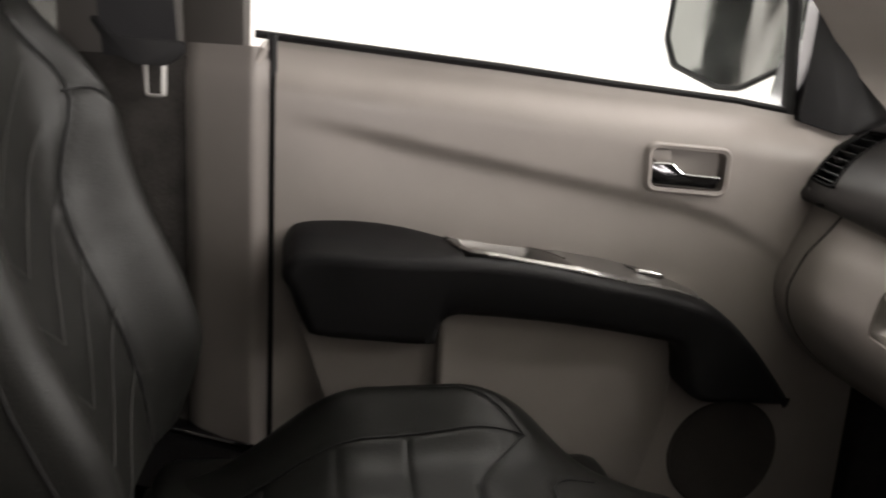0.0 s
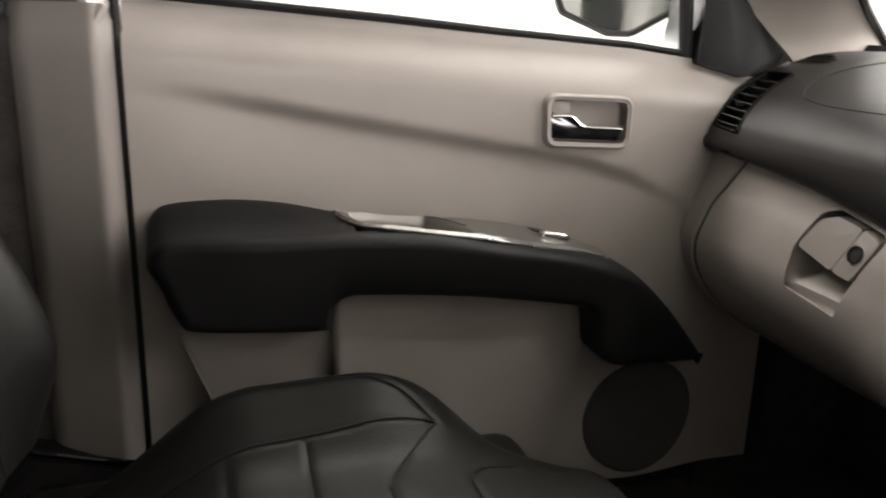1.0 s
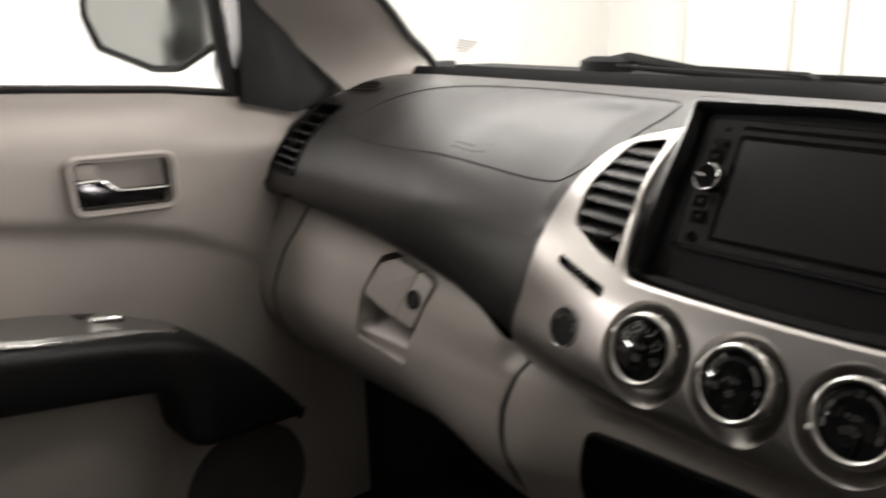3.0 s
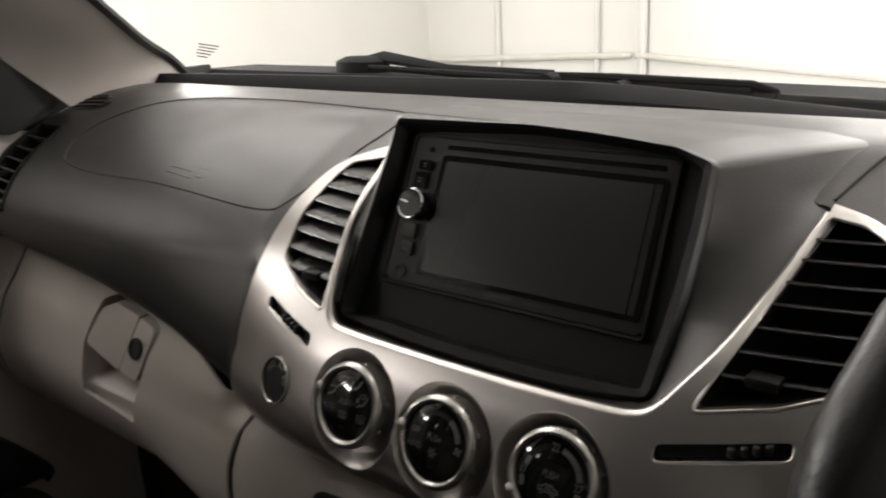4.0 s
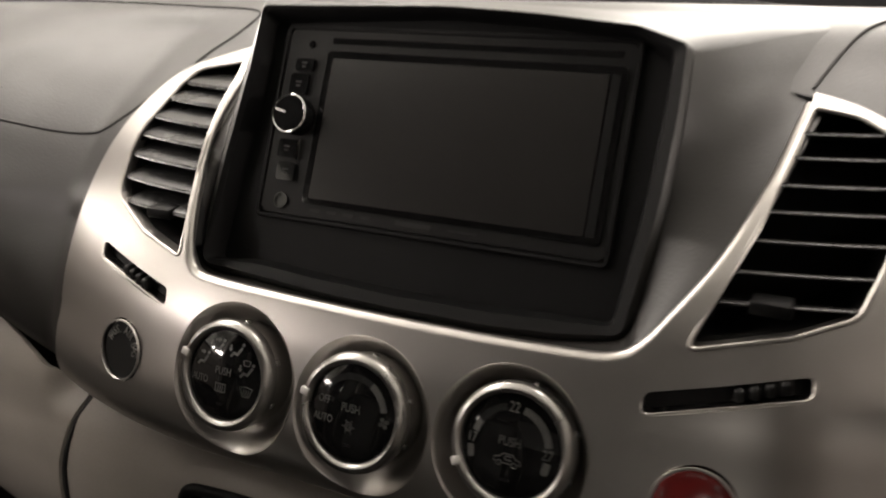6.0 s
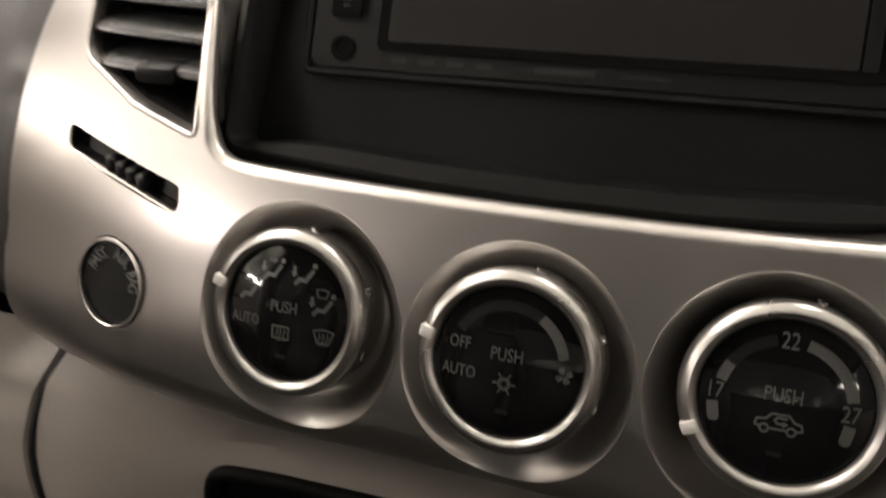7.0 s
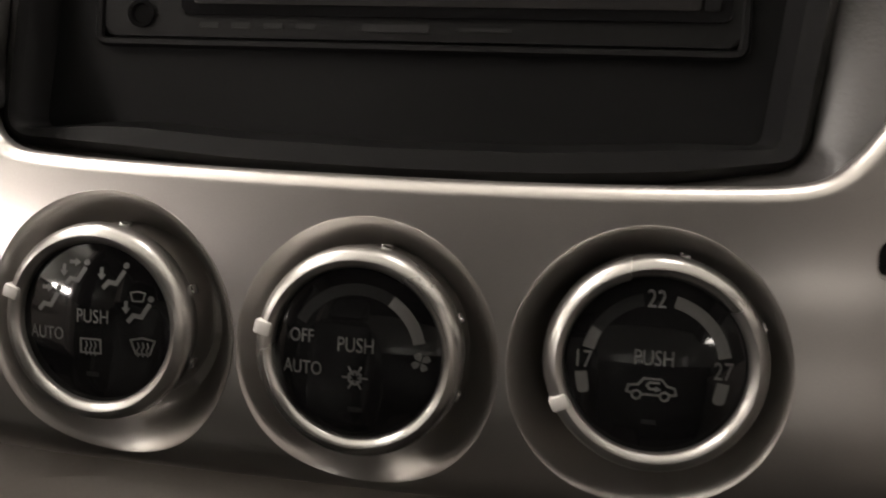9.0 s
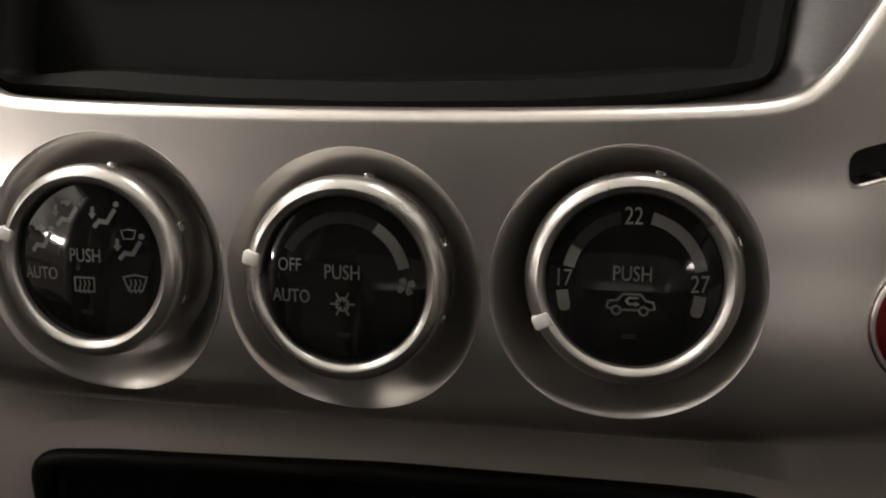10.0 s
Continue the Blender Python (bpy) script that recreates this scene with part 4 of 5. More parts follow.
EDGE = [(-0.1225, -0.0040), (-0.085, -0.0055), (-0.045, -0.0079), (0.0, -0.0088), (0.045, -0.0082), (0.080, -0.0060), (0.1095, -0.0005), (0.1165, 0.055), (0.1182, 0.095), (0.1168, 0.1275), (0.0935, 0.1347), (0.045, 0.1390), (0.0, 0.1412), (-0.1085, 0.1430), (-0.1137, 0.1075), (-0.1195, 0.0525)]
BEND = [0.014, 0.2, 0.3, 0.3, 0.3, 0.2, 0.012, 0.3, 0.3, 0.008, 0.03, 0.1, 0.2, 0.006, 0.3, 0.3]


def inset(d, top):
    """The frame's outline drawn inwards, by less along its top."""
    out = []
    for k, p in enumerate(EDGE):
        a, b = Vector(EDGE[k - 1]), Vector(EDGE[(k + 1) % len(EDGE)])
        t = (b - a).normalized()
        dd = top if 10 <= k <= 12 else d * 0.5 if 1 <= k <= 9 and d < 0.007 else d
        out.append((p[0] - t.y * dd, p[1] + t.x * dd))
    return rounded(out, [max(0.004, r - d) for r in BEND], 6)


OUTER, LIP, INNER, DEEP = inset(0.0, 0.0), inset(0.0058, 0.0018), inset(0.0085, 0.0032), inset(0.0115, 0.0045)
surround = thing("head_unit_surround", (0, 0.66, 0.555), "charcoal plastic hood and frame round the head unit", "surround")
part("outer_bevel", loft([loop_at(SUR, OUTER, -0.012), loop_at(SUR, OUTER, -0.0015), loop_at(SUR, inset(0.0018, 0.0005), 0.0008), loop_at(SUR, LIP, 0.0030)]), PAD, surround, "charcoal rounded outer edge of the frame")
part("frame", loft([loop_at(SUR, LIP, 0.0029), loop_at(SUR, INNER, 0.0012), loop_at(SUR, DEEP, -0.0095)], False, True), FRAME, surround, "matt black frame with a sunken face")


def hood_loop(s):
    out = []
    for a, b in OUTER:
        p = SUR @ Vector((a, b, -0.001))
        z = p.z
        if a > 0:
            half = interp(z, (0.55, 0.56, 0.5655, 0.578, 0.598, 0.622, 0.643, 0.66, 0.69), (0.108, 0.1095, 0.118, 0.1285, 0.1435, 0.1535, 0.162, 0.172, 0.19))
        else:
            half = interp(z, (0.55, 0.561, 0.5685, 0.581, 0.598, 0.617, 0.638, 0.66, 0.69), (0.106, 0.1075, 0.1145, 0.1190, 0.1240, 0.1325, 0.1430, 0.164, 0.19))
        edge = interp(b, (-0.0005, 0.055, 0.095, 0.1275), (0.1095, 0.1165, 0.1182, 0.1168)) if a > 0 else interp(b, (-0.0040, 0.0525, 0.1075, 0.1430), (0.1225, 0.1195, 0.1137, 0.1085))
        x1 = a / edge * max(half + 0.005 * smoothstep(0.652, 0.64, z), edge if a < 0 else 0.0)
        y1 = interp(z, (0.55, 0.58, 0.60, 0.62, 0.64, 0.66, 0.675, 0.69), (0.630, 0.652, 0.672, 0.702, 0.745, 0.80, 0.85, 0.90))
        y1 += (face_y(x1, z) + 0.0065 - y1) * smoothstep(0.652, 0.635, z)
        z1 = z + (pad_z(x1, min(y1, 0.92)) - 0.002 - z) * smoothstep(0.640, 0.660, z)
        top = smoothstep(0.652, 0.680, z)
        e = s * s * (3 - 2 * s) * 0.6 + s * 0.4
        e += (s - e) * top
        ez = min(1.0, s) ** 2 * (3 - 2 * min(1.0, s))
        out.append((a + (x1 - a) * (s ** 1.3), p.y + (y1 - p.y) * e, p.z + (z1 - p.z) * ez))
    return out


part("hood", loft([hood_loop(k / 14) for k in range(16)]), PAD, surround, "charcoal hood running back into the dashboard")

unit = thing("head_unit", tuple(RAD.translation), "black double-height head unit with dark screen and knob", "head unit")


def plate(m, outline, h0, h1, bevel=0.0):
    bm = moved(prism(outline, h0, h1, "z", bevel), m)
    for f in bm.faces:
        f.smooth = False
    return bm


def rect(a0, a1, b0, b1, r=0.002):
    return rounded([(a0, b0), (a1, b0), (a1, b1), (a0, b1)], r, 4)


part("faceplate", plate(RAD, rect(-0.0925, 0.0925, 0.0, 0.0975, 0.003), -0.006, 0.0012, 0.001), FACEPLATE, unit, "black plastic faceplate", smooth=False)
part("trim_frame", moved(tube([(a, b, 0.0006) for a, b in rect(-0.0945, 0.0935, -0.002, 0.0985, 0.003)], 0.0014, True, 6), RAD), FRAME, unit)
part("screen_frame", plate(RAD, rect(-0.0675, 0.0895, 0.0065, 0.0865, 0.002), 0.001, 0.0022, 0.0005), GLOSS, unit, "gloss black screen border", smooth=False)
part("screen", plate(RAD, rect(-0.0635, 0.0815, 0.0095, 0.0825, 0.001), 0.0018, 0.0026, 0.0002), SCREEN, unit, "dark switched-off touch screen", smooth=False)
part("screen_edge_strip", plate(RAD, rect(0.0825, 0.0865, 0.0095, 0.0825, 0.0005), 0.0018, 0.0027, 0.0002), FRAME, unit, smooth=False)
part("disc_slot", plate(RAD, rect(-0.066, 0.086, 0.0905, 0.0935, 0.001), 0.0008, 0.0016, 0.0), GLOSS, unit, "narrow disc slot", smooth=False)
km = RAD @ Matrix.Translation((-0.0785, 0.0505, 0.001))
dial = part("volume_knob", moved(turned([(0.0098, 0.0), (0.0098, 0.009), (0.0092, 0.0102), (0.0, 0.0102)], 40), km), GLOSS, unit, "small black volume knob with chrome edge")
part("knob_edge", moved(turned([(0.0099, 0.0086), (0.0103, 0.0092), (0.0102, 0.0100), (0.0097, 0.0104), (0.0093, 0.0101)], 40), km), CHROME, dial)
part("knob_line", moved(box(-0.0085, -0.002, -0.0005, 0.0005, 0.010, 0.0106, 0.0), km @ Matrix.Rotation(radians(-12), 4, "Z")), PALE, dial)
for a, b0, b1 in ((-0.0800, 0.0750, 0.0815), (-0.0815, 0.0625, 0.0735), (-0.0815, 0.029, 0.0385), (-0.0800, 0.017, 0.0265)):
    key = part("button", plate(RAD, rect(a - 0.0055, a + 0.0055, b0, b1, 0.001), 0.0005, 0.0032, 0.0008), GLOSS, unit, "small black button", smooth=False)
    for w, lift in ((0.0036, 0.0010), (0.0026, -0.0010)):
        part("button_mark", plate(RAD, rect(a - w / 2, a + w / 2, (b0 + b1) / 2 + lift - 0.0004, (b0 + b1) / 2 + lift + 0.0004, 0.0002), 0.003, 0.0034), FAINT, key, smooth=False)
part("button_edge", moved(tube([(-0.0752, 0.028, 0.002), (-0.0746, 0.033, 0.0024), (-0.0754, 0.039, 0.002)], 0.0009, n=6), RAD), CHROME, unit)
part("front_socket", moved(turned([(0.0042, 0.001), (0.0042, 0.0022), (0.003, 0.0022), (0.0026, 0.0014), (0.0, 0.0014)], 24), RAD @ Matrix.Translation((-0.0805, 0.0065, 0.0))), GLOSS, unit, "round front socket")
part("microphone_hole", moved(turned([(0.0018, 0.001), (0.0018, 0.0018), (0.0, 0.0018)], 16), RAD @ Matrix.Translation((-0.0785, 0.0895, 0.0))), GLOSS, unit)
part("maker_mark", plate(RAD, rect(-0.012, 0.0075, 0.0024, 0.0046, 0.0005), 0.0011, 0.0015), FAINT, unit, "plain grey maker's mark", smooth=False)
for a in (-0.062, -0.052, -0.042, -0.032):
    part("format_mark", plate(RAD, rect(a, a + 0.006, 0.0028, 0.0044, 0.0004), 0.0011, 0.0014), FAINT, unit, smooth=False)
part("model_mark", plate(RAD, rect(0.016, 0.031, 0.003, 0.004, 0.0003), 0.0011, 0.0014), FAINT, unit, smooth=False)

# ---------------------------------------------------------------- passenger door
def sill_z(y):
    return interp(y, (-0.11, 0.22, 0.36, 0.54, 0.645, 0.70, 0.78), (0.716, 0.691, 0.678, 0.664, 0.650, 0.632, 0.622))


def crease_door(y):
    return interp(y, (-0.09, -0.02, 0.15, 0.286, 0.382, 0.46, 0.52, 0.587, 0.70), (0.628, 0.618, 0.586, 0.561, 0.544, 0.530, 0.513, 0.480, 0.41))


def door_x(y, z):
    base = -0.655 + 0.02 * (y - 0.45)
    top = sill_z(y)
    lean = smoothstep(top - 0.075, top, z) ** 1.6 * 0.045
    d = z - crease_door(y)
    strength = smoothstep(-0.10, 0.12, y) * (1 - 0.65 * smoothstep(0.42, 0.60, y))
    hollow = 0.014 * strength * (1 - smoothstep(-0.016, 0.004, d))
    fill = 0.010 * strength * smoothstep(-0.01, -0.12, d)
    front = 0.02 * smoothstep(0.56, 0.72, y) * smoothstep(0.62, 0.50, z)
    return base - lean - hollow + fill - front


def door_place(u, v):
    y = -0.082 + 0.854 * u
    z = 0.06 + (sill_z(y) - 0.06) * v
    return (door_x(y, z), y, z)


pdoor = thing("passenger_door", (-0.68, 0.3, 0.06), "taupe front passenger door trim with black armrest", "door")
skin = sheet(door_place, 130, 110, 0.012, -1)
RECESS = rounded([(0.409, 0.605), (0.514, 0.600), (0.5135, 0.5475), (0.411, 0.5530)], 0.010, 5)
skin = boolean(skin, prism(RECESS, -0.70, -0.60, "x"))
part("door_panel", skin, TAUPE, pdoor, "taupe grained door panel")
part("weather_strip", tube([(-0.703, y, sill_z(y) + 0.004) for y in [-0.11 + 0.745 * k / 30 for k in range(31)]], 0.0058, n=8, flat=0.8), BLACK, pdoor, "black rubber strip along the window")
OUT_B = rounded([(0.3975, 0.6135), (0.5245, 0.608), (0.524, 0.5375), (0.400, 0.5435)], 0.018, 6)
MID_B = rounded([(0.404, 0.609), (0.5185, 0.604), (0.518, 0.543), (0.4065, 0.5485)], 0.014, 6)
IN_B = rounded([(0.409, 0.605), (0.514, 0.600), (0.5135, 0.5475), (0.411, 0.5530)], 0.010, 6)


def door_loop(outline, off):
    return [(door_x(y, z) + off, y, z) for y, z in outline]


FLAT = -0.650
bezel = part("handle_bezel", loft([door_loop(OUT_B, -0.002), [(FLAT + 0.0022, y, z) for y, z in MID_B], [(FLAT + 0.0016, y, z) for y, z in IN_B], [(FLAT - 0.022, y, z) for y, z in IN_B]], False, True), TAUPE, pdoor, "taupe handle bezel and hollow")
part("bezel_lip", tube([(FLAT + 0.0012, y, z) for y, z in MID_B], 0.0022, True, 10), TAUPE, bezel, "rounded lip of the bezel")
LEVER = spline([(0.4125, 0.5835), (0.426, 0.584), (0.437, 0.583), (0.447, 0.5755), (0.456, 0.5705), (0.475, 0.5685), (0.506, 0.5665), (0.508, 0.563), (0.500, 0.556), (0.46, 0.5565), (0.4140, 0.5605)], 4)
part("handle_lever", moved(prism(LEVER, -0.668, -0.652, "x", 0.003), Matrix.Translation((0, 0, 0))), DARKCHROME, bezel, "dark chrome release lever")
part("lever_edge", tube(spline([(-0.651, 0.4125, 0.5835), (-0.651, 0.437, 0.5830), (-0.651, 0.447, 0.5755), (-0.651, 0.456, 0.5705), (-0.651, 0.475, 0.5685), (-0.651, 0.508, 0.5665)], 4, False), 0.0021, n=8), CHROME, bezel, "bright chrome edge of the lever")
part("handle_shadow_plate", prism(rounded([(0.413, 0.572), (0.511, 0.562), (0.511, 0.5495), (0.414, 0.555)], 0.004), -0.670, -0.664, "x", 0.001), GLOSS, bezel, "dark lower part of the lever")
part("lock_tab", prism(rounded([(0.413, 0.602), (0.437, 0.601), (0.438, 0.586), (0.413, 0.586)], 0.004), -0.668, -0.655, "x", 0.002), TAUPE, bezel, "taupe lock tab")


def arm_top(y):
    return interp(y, (-0.07, -0.045, 0.0, 0.04, 0.141, 0.22, 0.30, 0.42, 0.49, 0.53), (0.470, 0.486, 0.4885, 0.488, 0.480, 0.4675, 0.455, 0.4275, 0.406, 0.385))


ARM = [(-0.070, 0.455), (-0.062, 0.478), (-0.045, 0.488), (0.0, 0.491), (0.06, 0.490), (0.141, 0.4815), (0.22, 0.4665), (0.30, 0.4515), (0.42, 0.4265), (0.49, 0.405),
       (0.535, 0.375), (0.585, 0.330), (0.63, 0.278), (0.648, 0.254), (0.647, 0.2465), (0.632, 0.245), (0.55, 0.255), (0.50, 0.262), (0.474, 0.283), (0.467, 0.318), (0.456, 0.342),
       (0.43, 0.352), (0.30, 0.375), (0.18, 0.385), (0.148, 0.384), (0.1335, 0.372), (0.1290, 0.352), (0.120, 0.3435), (0.05, 0.347), (-0.022, 0.354), (-0.040, 0.366), (-0.058, 0.41)]
ARM = spline(ARM, 3)


def arm_loop(x, grow):
    out = []
    for i, (y, z) in enumerate(ARM):
        a, b = Vector(ARM[i - 1]), Vector(ARM[(i + 1) % len(ARM)])
        t = (b - a).normalized()
        n = Vector((-t.y, t.x))
        out.append((x, y + n.x * grow, z + n.y * grow))
    return out


arm = loft([arm_loop(x, grow) for x, grow in ((-0.675, 0), (-0.653, 0), (-0.632, 0), (-0.612, 0), (-0.602, -0.0015), (-0.594, -0.005), (-0.5895, -0.011), (-0.588, -0.017))], True, True)
bmesh.ops.triangulate(arm, faces=[f for f in arm.faces if len(f.verts) > 4], ngon_method="EAR_CLIP")
for v in arm.verts:
    v.co.x += (0.012 * smoothstep(-0.06, 0.03, v.co.y) * smoothstep(-0.05, -0.004, v.co.z - arm_top(v.co.y)) - 0.03 * smoothstep(0.45, 0.66, v.co.y)) * smoothstep(-0.68, -0.61, v.co.x)
for v in arm.verts:
    v.co.z -= 0.024 * smoothstep(-0.654, -0.600, v.co.x) * smoothstep(-0.07, -0.005, v.co.z - arm_top(v.co.y)) * smoothstep(0.26, 0.04, v.co.y)
for v in arm.verts:
    y, near_top = v.co.y, smoothstep(-0.11, -0.05, v.co.z - arm_top(v.co.y))
    v.co.x += 0.015 * smoothstep(-0.06, 0.20, y) * smoothstep(0.45, 0.30, y) * smoothstep(-0.66, -0.60, v.co.x) * near_top
    v.co.z -= interp(y, (0.02, 0.08, 0.14, 0.19, 0.25, 0.30), (0.0, 0.003, 0.010, 0.011, 0.007, 0.0)) * smoothstep(-0.585, -0.650, v.co.x) * near_top
arm = boolean(arm, prism([(0.155, 0.53), (0.294, 0.53), (0.294, arm_top(0.294) - 0.036), (0.155, arm_top(0.155) - 0.042)], -0.700, -0.582, "x"))
armrest = part("armrest", arm, BLACK, pdoor, "black moulded armrest")


def trim_edge(y):
    return interp(y, (0.140, 0.148, 0.165, 0.185, 0.25, 0.33, 0.387, 0.44, 0.472, 0.485, 0.492), (-0.660, -0.628, -0.594, -0.5815, -0.5785, -0.580, -0.592, -0.6055, -0.611, -0.618, -0.634))


def inner_rise(y):
    """How far the trim rises, or falls, from its edge to the door."""
    return interp(y, (0.14, 0.19, 0.25, 0.30, 0.36, 0.44, 0.50), (-0.010, -0.009, -0.005, 0.0, 0.006, 0.006, 0.0))


def trim_place(u, v):
    y = 0.141 + 0.351 * u
    x0, x1 = trim_edge(y), -0.672
    x = x0 + (x1 - x0) * v
    z = arm_top(y) + 0.0022 + inner_rise(y) * v - 0.005 * smoothstep(0.16, 0.0, v) ** 2 - 0.006 * smoothstep(0.20, 0.15, y) * (1 - v)
    tip = 0.298 - 0.050 * v * v
    hole = smoothstep(0.158, 0.168, y) * smoothstep(tip, tip - 0.022, y) * smoothstep(0.09, 0.14, v) * smoothstep(0.90, 0.84, v)
    return (x, y, z - 0.028 * hole)


grip = part("armrest_trim", sheet(trim_place, 170, 60, 0.002, -1), TRIM, armrest, "silver trim with a grip hollow")
part("trim_edge", tube([(trim_edge(y) + 0.0005, y, arm_top(y) - 0.0018 - 0.006 * smoothstep(0.20, 0.15, y)) for y in [0.142 + 0.349 * k / 60 for k in range(61)]], 0.0020, n=8), RING, armrest, "bright edge of the silver trim")
part("grip_rim", tube([(-0.6655, y, arm_top(y) + 0.0030 + inner_rise(y)) for y in [0.172 + 0.075 * k / 20 for k in range(21)]] + [(-0.6655 + 0.048 * q * q, 0.247 + 0.046 * q, arm_top(0.247 + 0.046 * q) + 0.0026 + inner_rise(0.247 + 0.046 * q) * (1 - 0.6 * q)) for q in (0.2, 0.4, 0.6, 0.8, 1.0)], 0.0014, n=8), RING, grip, "bright rim of the grip hollow")
part("switch_well", moved(prism(rounded([(-0.009, -0.014), (0.009, -0.010), (0.009, 0.016), (-0.009, 0.010)], 0.003), 0.0, 0.0012, "z"), Matrix.Translation((-0.652, 0.402, arm_top(0.402) + 0.0066)) @ Matrix.Rotation(radians(-12), 4, "X")), GLOSS, grip, "dark window switch well")
part("window_switch", moved(loft([[(a * w, b * w, h) for a, b in rounded([(-0.0065, -0.020), (0.0065, -0.020), (0.0065, 0.022), (-0.0065, 0.022)], 0.006, 4)] for w, h in ((0.9, -0.004), (1.0, 0.002), (0.96, 0.0055), (0.8, 0.008), (0.5, 0.009))], True, True), Matrix.Translation((-0.632, 0.414, arm_top(0.414) + 0.0045)) @ Matrix.Rotation(radians(-11), 4, "X")), CHROME, grip, "chromed window switch")


def pocket_place(u, v):
    z = 0.085 + 0.305 * v
    y1 = interp(z, (0.085, 0.12, 0.20, 0.29, 0.345, 0.365, 0.39), (0.435, 0.462, 0.480, 0.481, 0.472, 0.455, 0.44))
    y = 0.1335 + (y1 - 0.1335) * min(u / 0.92, 1.0)
    q = y + 0.32 * (0.33 - z)
    x = -0.618 - 0.042 * smoothstep(0.37, 0.53, q) - 0.006 * smoothstep(0.010, 0.0, y1 - y) ** 2 - 0.006 * smoothstep(0.008, 0.0, y - 0.1335) ** 2
    return (x - (0.03 * (u - 0.92) / 0.08 if u > 0.92 else 0.0), y, z)


part("map_pocket", sheet(pocket_place, 120, 50, 0.004, -1), TAUPE, pdoor, "taupe map pocket curving back at its front end")
PANEL = rounded([(-0.052, 0.365), (0.145, 0.365), (0.145, 0.10), (0.05, 0.10), (-0.003, 0.238)], [0.01, 0.004, 0.004, 0.02, 0.1], 5)
part("lower_door_panel", prism(PANEL, -0.69, -0.640, "x", 0.008, 3), TAUPE, pdoor, "taupe lower door panel")
part("speaker_grille", loft([[(door_x(0.575, 0.155) + 0.002 if r == 0 else door_x(0.575 + r * math.cos(a), 0.155 + r * math.sin(a)) + h, 0.575 + r * math.cos(a), 0.155 + r * math.sin(a)) for a in (2 * math.pi * k / 48 for k in range(48))] for r, h in ((0.088, -0.004), (0.087, 0.002), (0.083, 0.003), (0.080, 0.0012), (0.05, 0.0012), (0.01, 0.0012))], False, True), SPEAKER, pdoor, "round speaker grille low on the door, footwell shade in its colour")
SAIL = rounded([(0.634, 0.84), (0.628, 0.646), (0.70, 0.628), (0.775, 0.655), (0.715, 0.715), (0.65, 0.82)], [0.005, 0.004, 0.02, 0.02, 0.2, 0.01], 4)
part("sail_panel", prism(SAIL, -0.712, -0.682, "x", 0.004), BLACK, pdoor, "black triangular trim at the window corner")
part("window_post", tube([(-0.708, 0.626, 0.64), (-0.69, 0.60, 0.80), (-0.64, 0.50, 1.0)], 0.010, n=8), RUBBER, pdoor, "black rubber window channel")


def pane(u, v):
    z = 0.60 + 0.50 * v
    y0, y1 = -0.10, interp(z, (0.60, 0.65, 0.80, 1.1), (0.64, 0.63, 0.60, 0.36))
    return (-0.716 + 0.12 * smoothstep(0.0, 1.3, v), y0 + (y1 - y0) * u, z)


glass = part("window_pane", sheet(pane, 12, 8, 0.004, -1), CLEAR, pdoor, "clear wound-up side window")
glass.visible_shadow = False

# ---------------------------------------------------------------- pillar, belt and sill
def pillar_place(u, v):
    z = 0.17 + 0.535 * v
    y = -0.228 + 0.1385 * u
    edge = smoothstep(0.80, 1.0, u)
    return (-0.648 - 0.044 * (1 - u) - 0.022 * edge ** 2 - 0.045 * smoothstep(0.42, 0.0, u) ** 1.6 - 0.012 * smoothstep(0.93, 1.0, v), y, z)


bp = thing("door_pillar_trim", (-0.67, -0.14, 0.17), "taupe plastic lower trim of the door pillar", "pillar trim")
# Lower trim uses the toned-down taupe, so part of its shade is painted.
part("lower_trim", sheet(pillar_place, 40, 40, 0.006, -1), HALF_SHADED_TAUPE, bp, "taupe grained lower trim")
# Upper trim: same taupe, its shade painted as a darker base colour.
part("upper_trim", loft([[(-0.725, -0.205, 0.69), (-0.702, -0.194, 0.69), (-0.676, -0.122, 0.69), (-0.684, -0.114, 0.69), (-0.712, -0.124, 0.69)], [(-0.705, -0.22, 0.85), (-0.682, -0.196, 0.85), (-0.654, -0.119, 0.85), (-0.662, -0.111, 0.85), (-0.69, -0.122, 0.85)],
                         [(-0.60, -0.28, 1.15), (-0.57, -0.25, 1.15), (-0.565, -0.135, 1.15), (-0.575, -0.125, 1.15), (-0.61, -0.125, 1.15)]], True, True), SHADED_TAUPE, bp, "taupe upper trim, coloured darker to stand for shade")
part("door_seal", tube([(-0.681, -0.0865, 0.10 + 0.62 * k / 10) for k in range(11)], 0.0058, n=8), RUBBER, bp, "black rubber door seal")
part("seal_lip", tube([(-0.668, -0.106, 0.685), (-0.672, -0.098, 0.700), (-0.69, -0.094, 0.708)], 0.006, n=8), TAUPE, bp, "worn pale corner of the trim")
tagged(part("scuff_plate", loft([[(-0.69, y, 0.20 - 0.28 * (y + 0.2)), (-0.655, y, 0.20 - 0.28 * (y + 0.2)), (-0.635, y, 0.192 - 0.28 * (y + 0.2)), (-0.56, y, 0.165 - 0.28 * (y + 0.2)), (-0.55, y, 0.06), (-0.69, y, 0.06)] for y in (-0.24, -0.15, -0.07, 0.0)], True, True), GLOSS, None), "black plastic scuff plate at the door sill", "scuff plate", kind="structure")
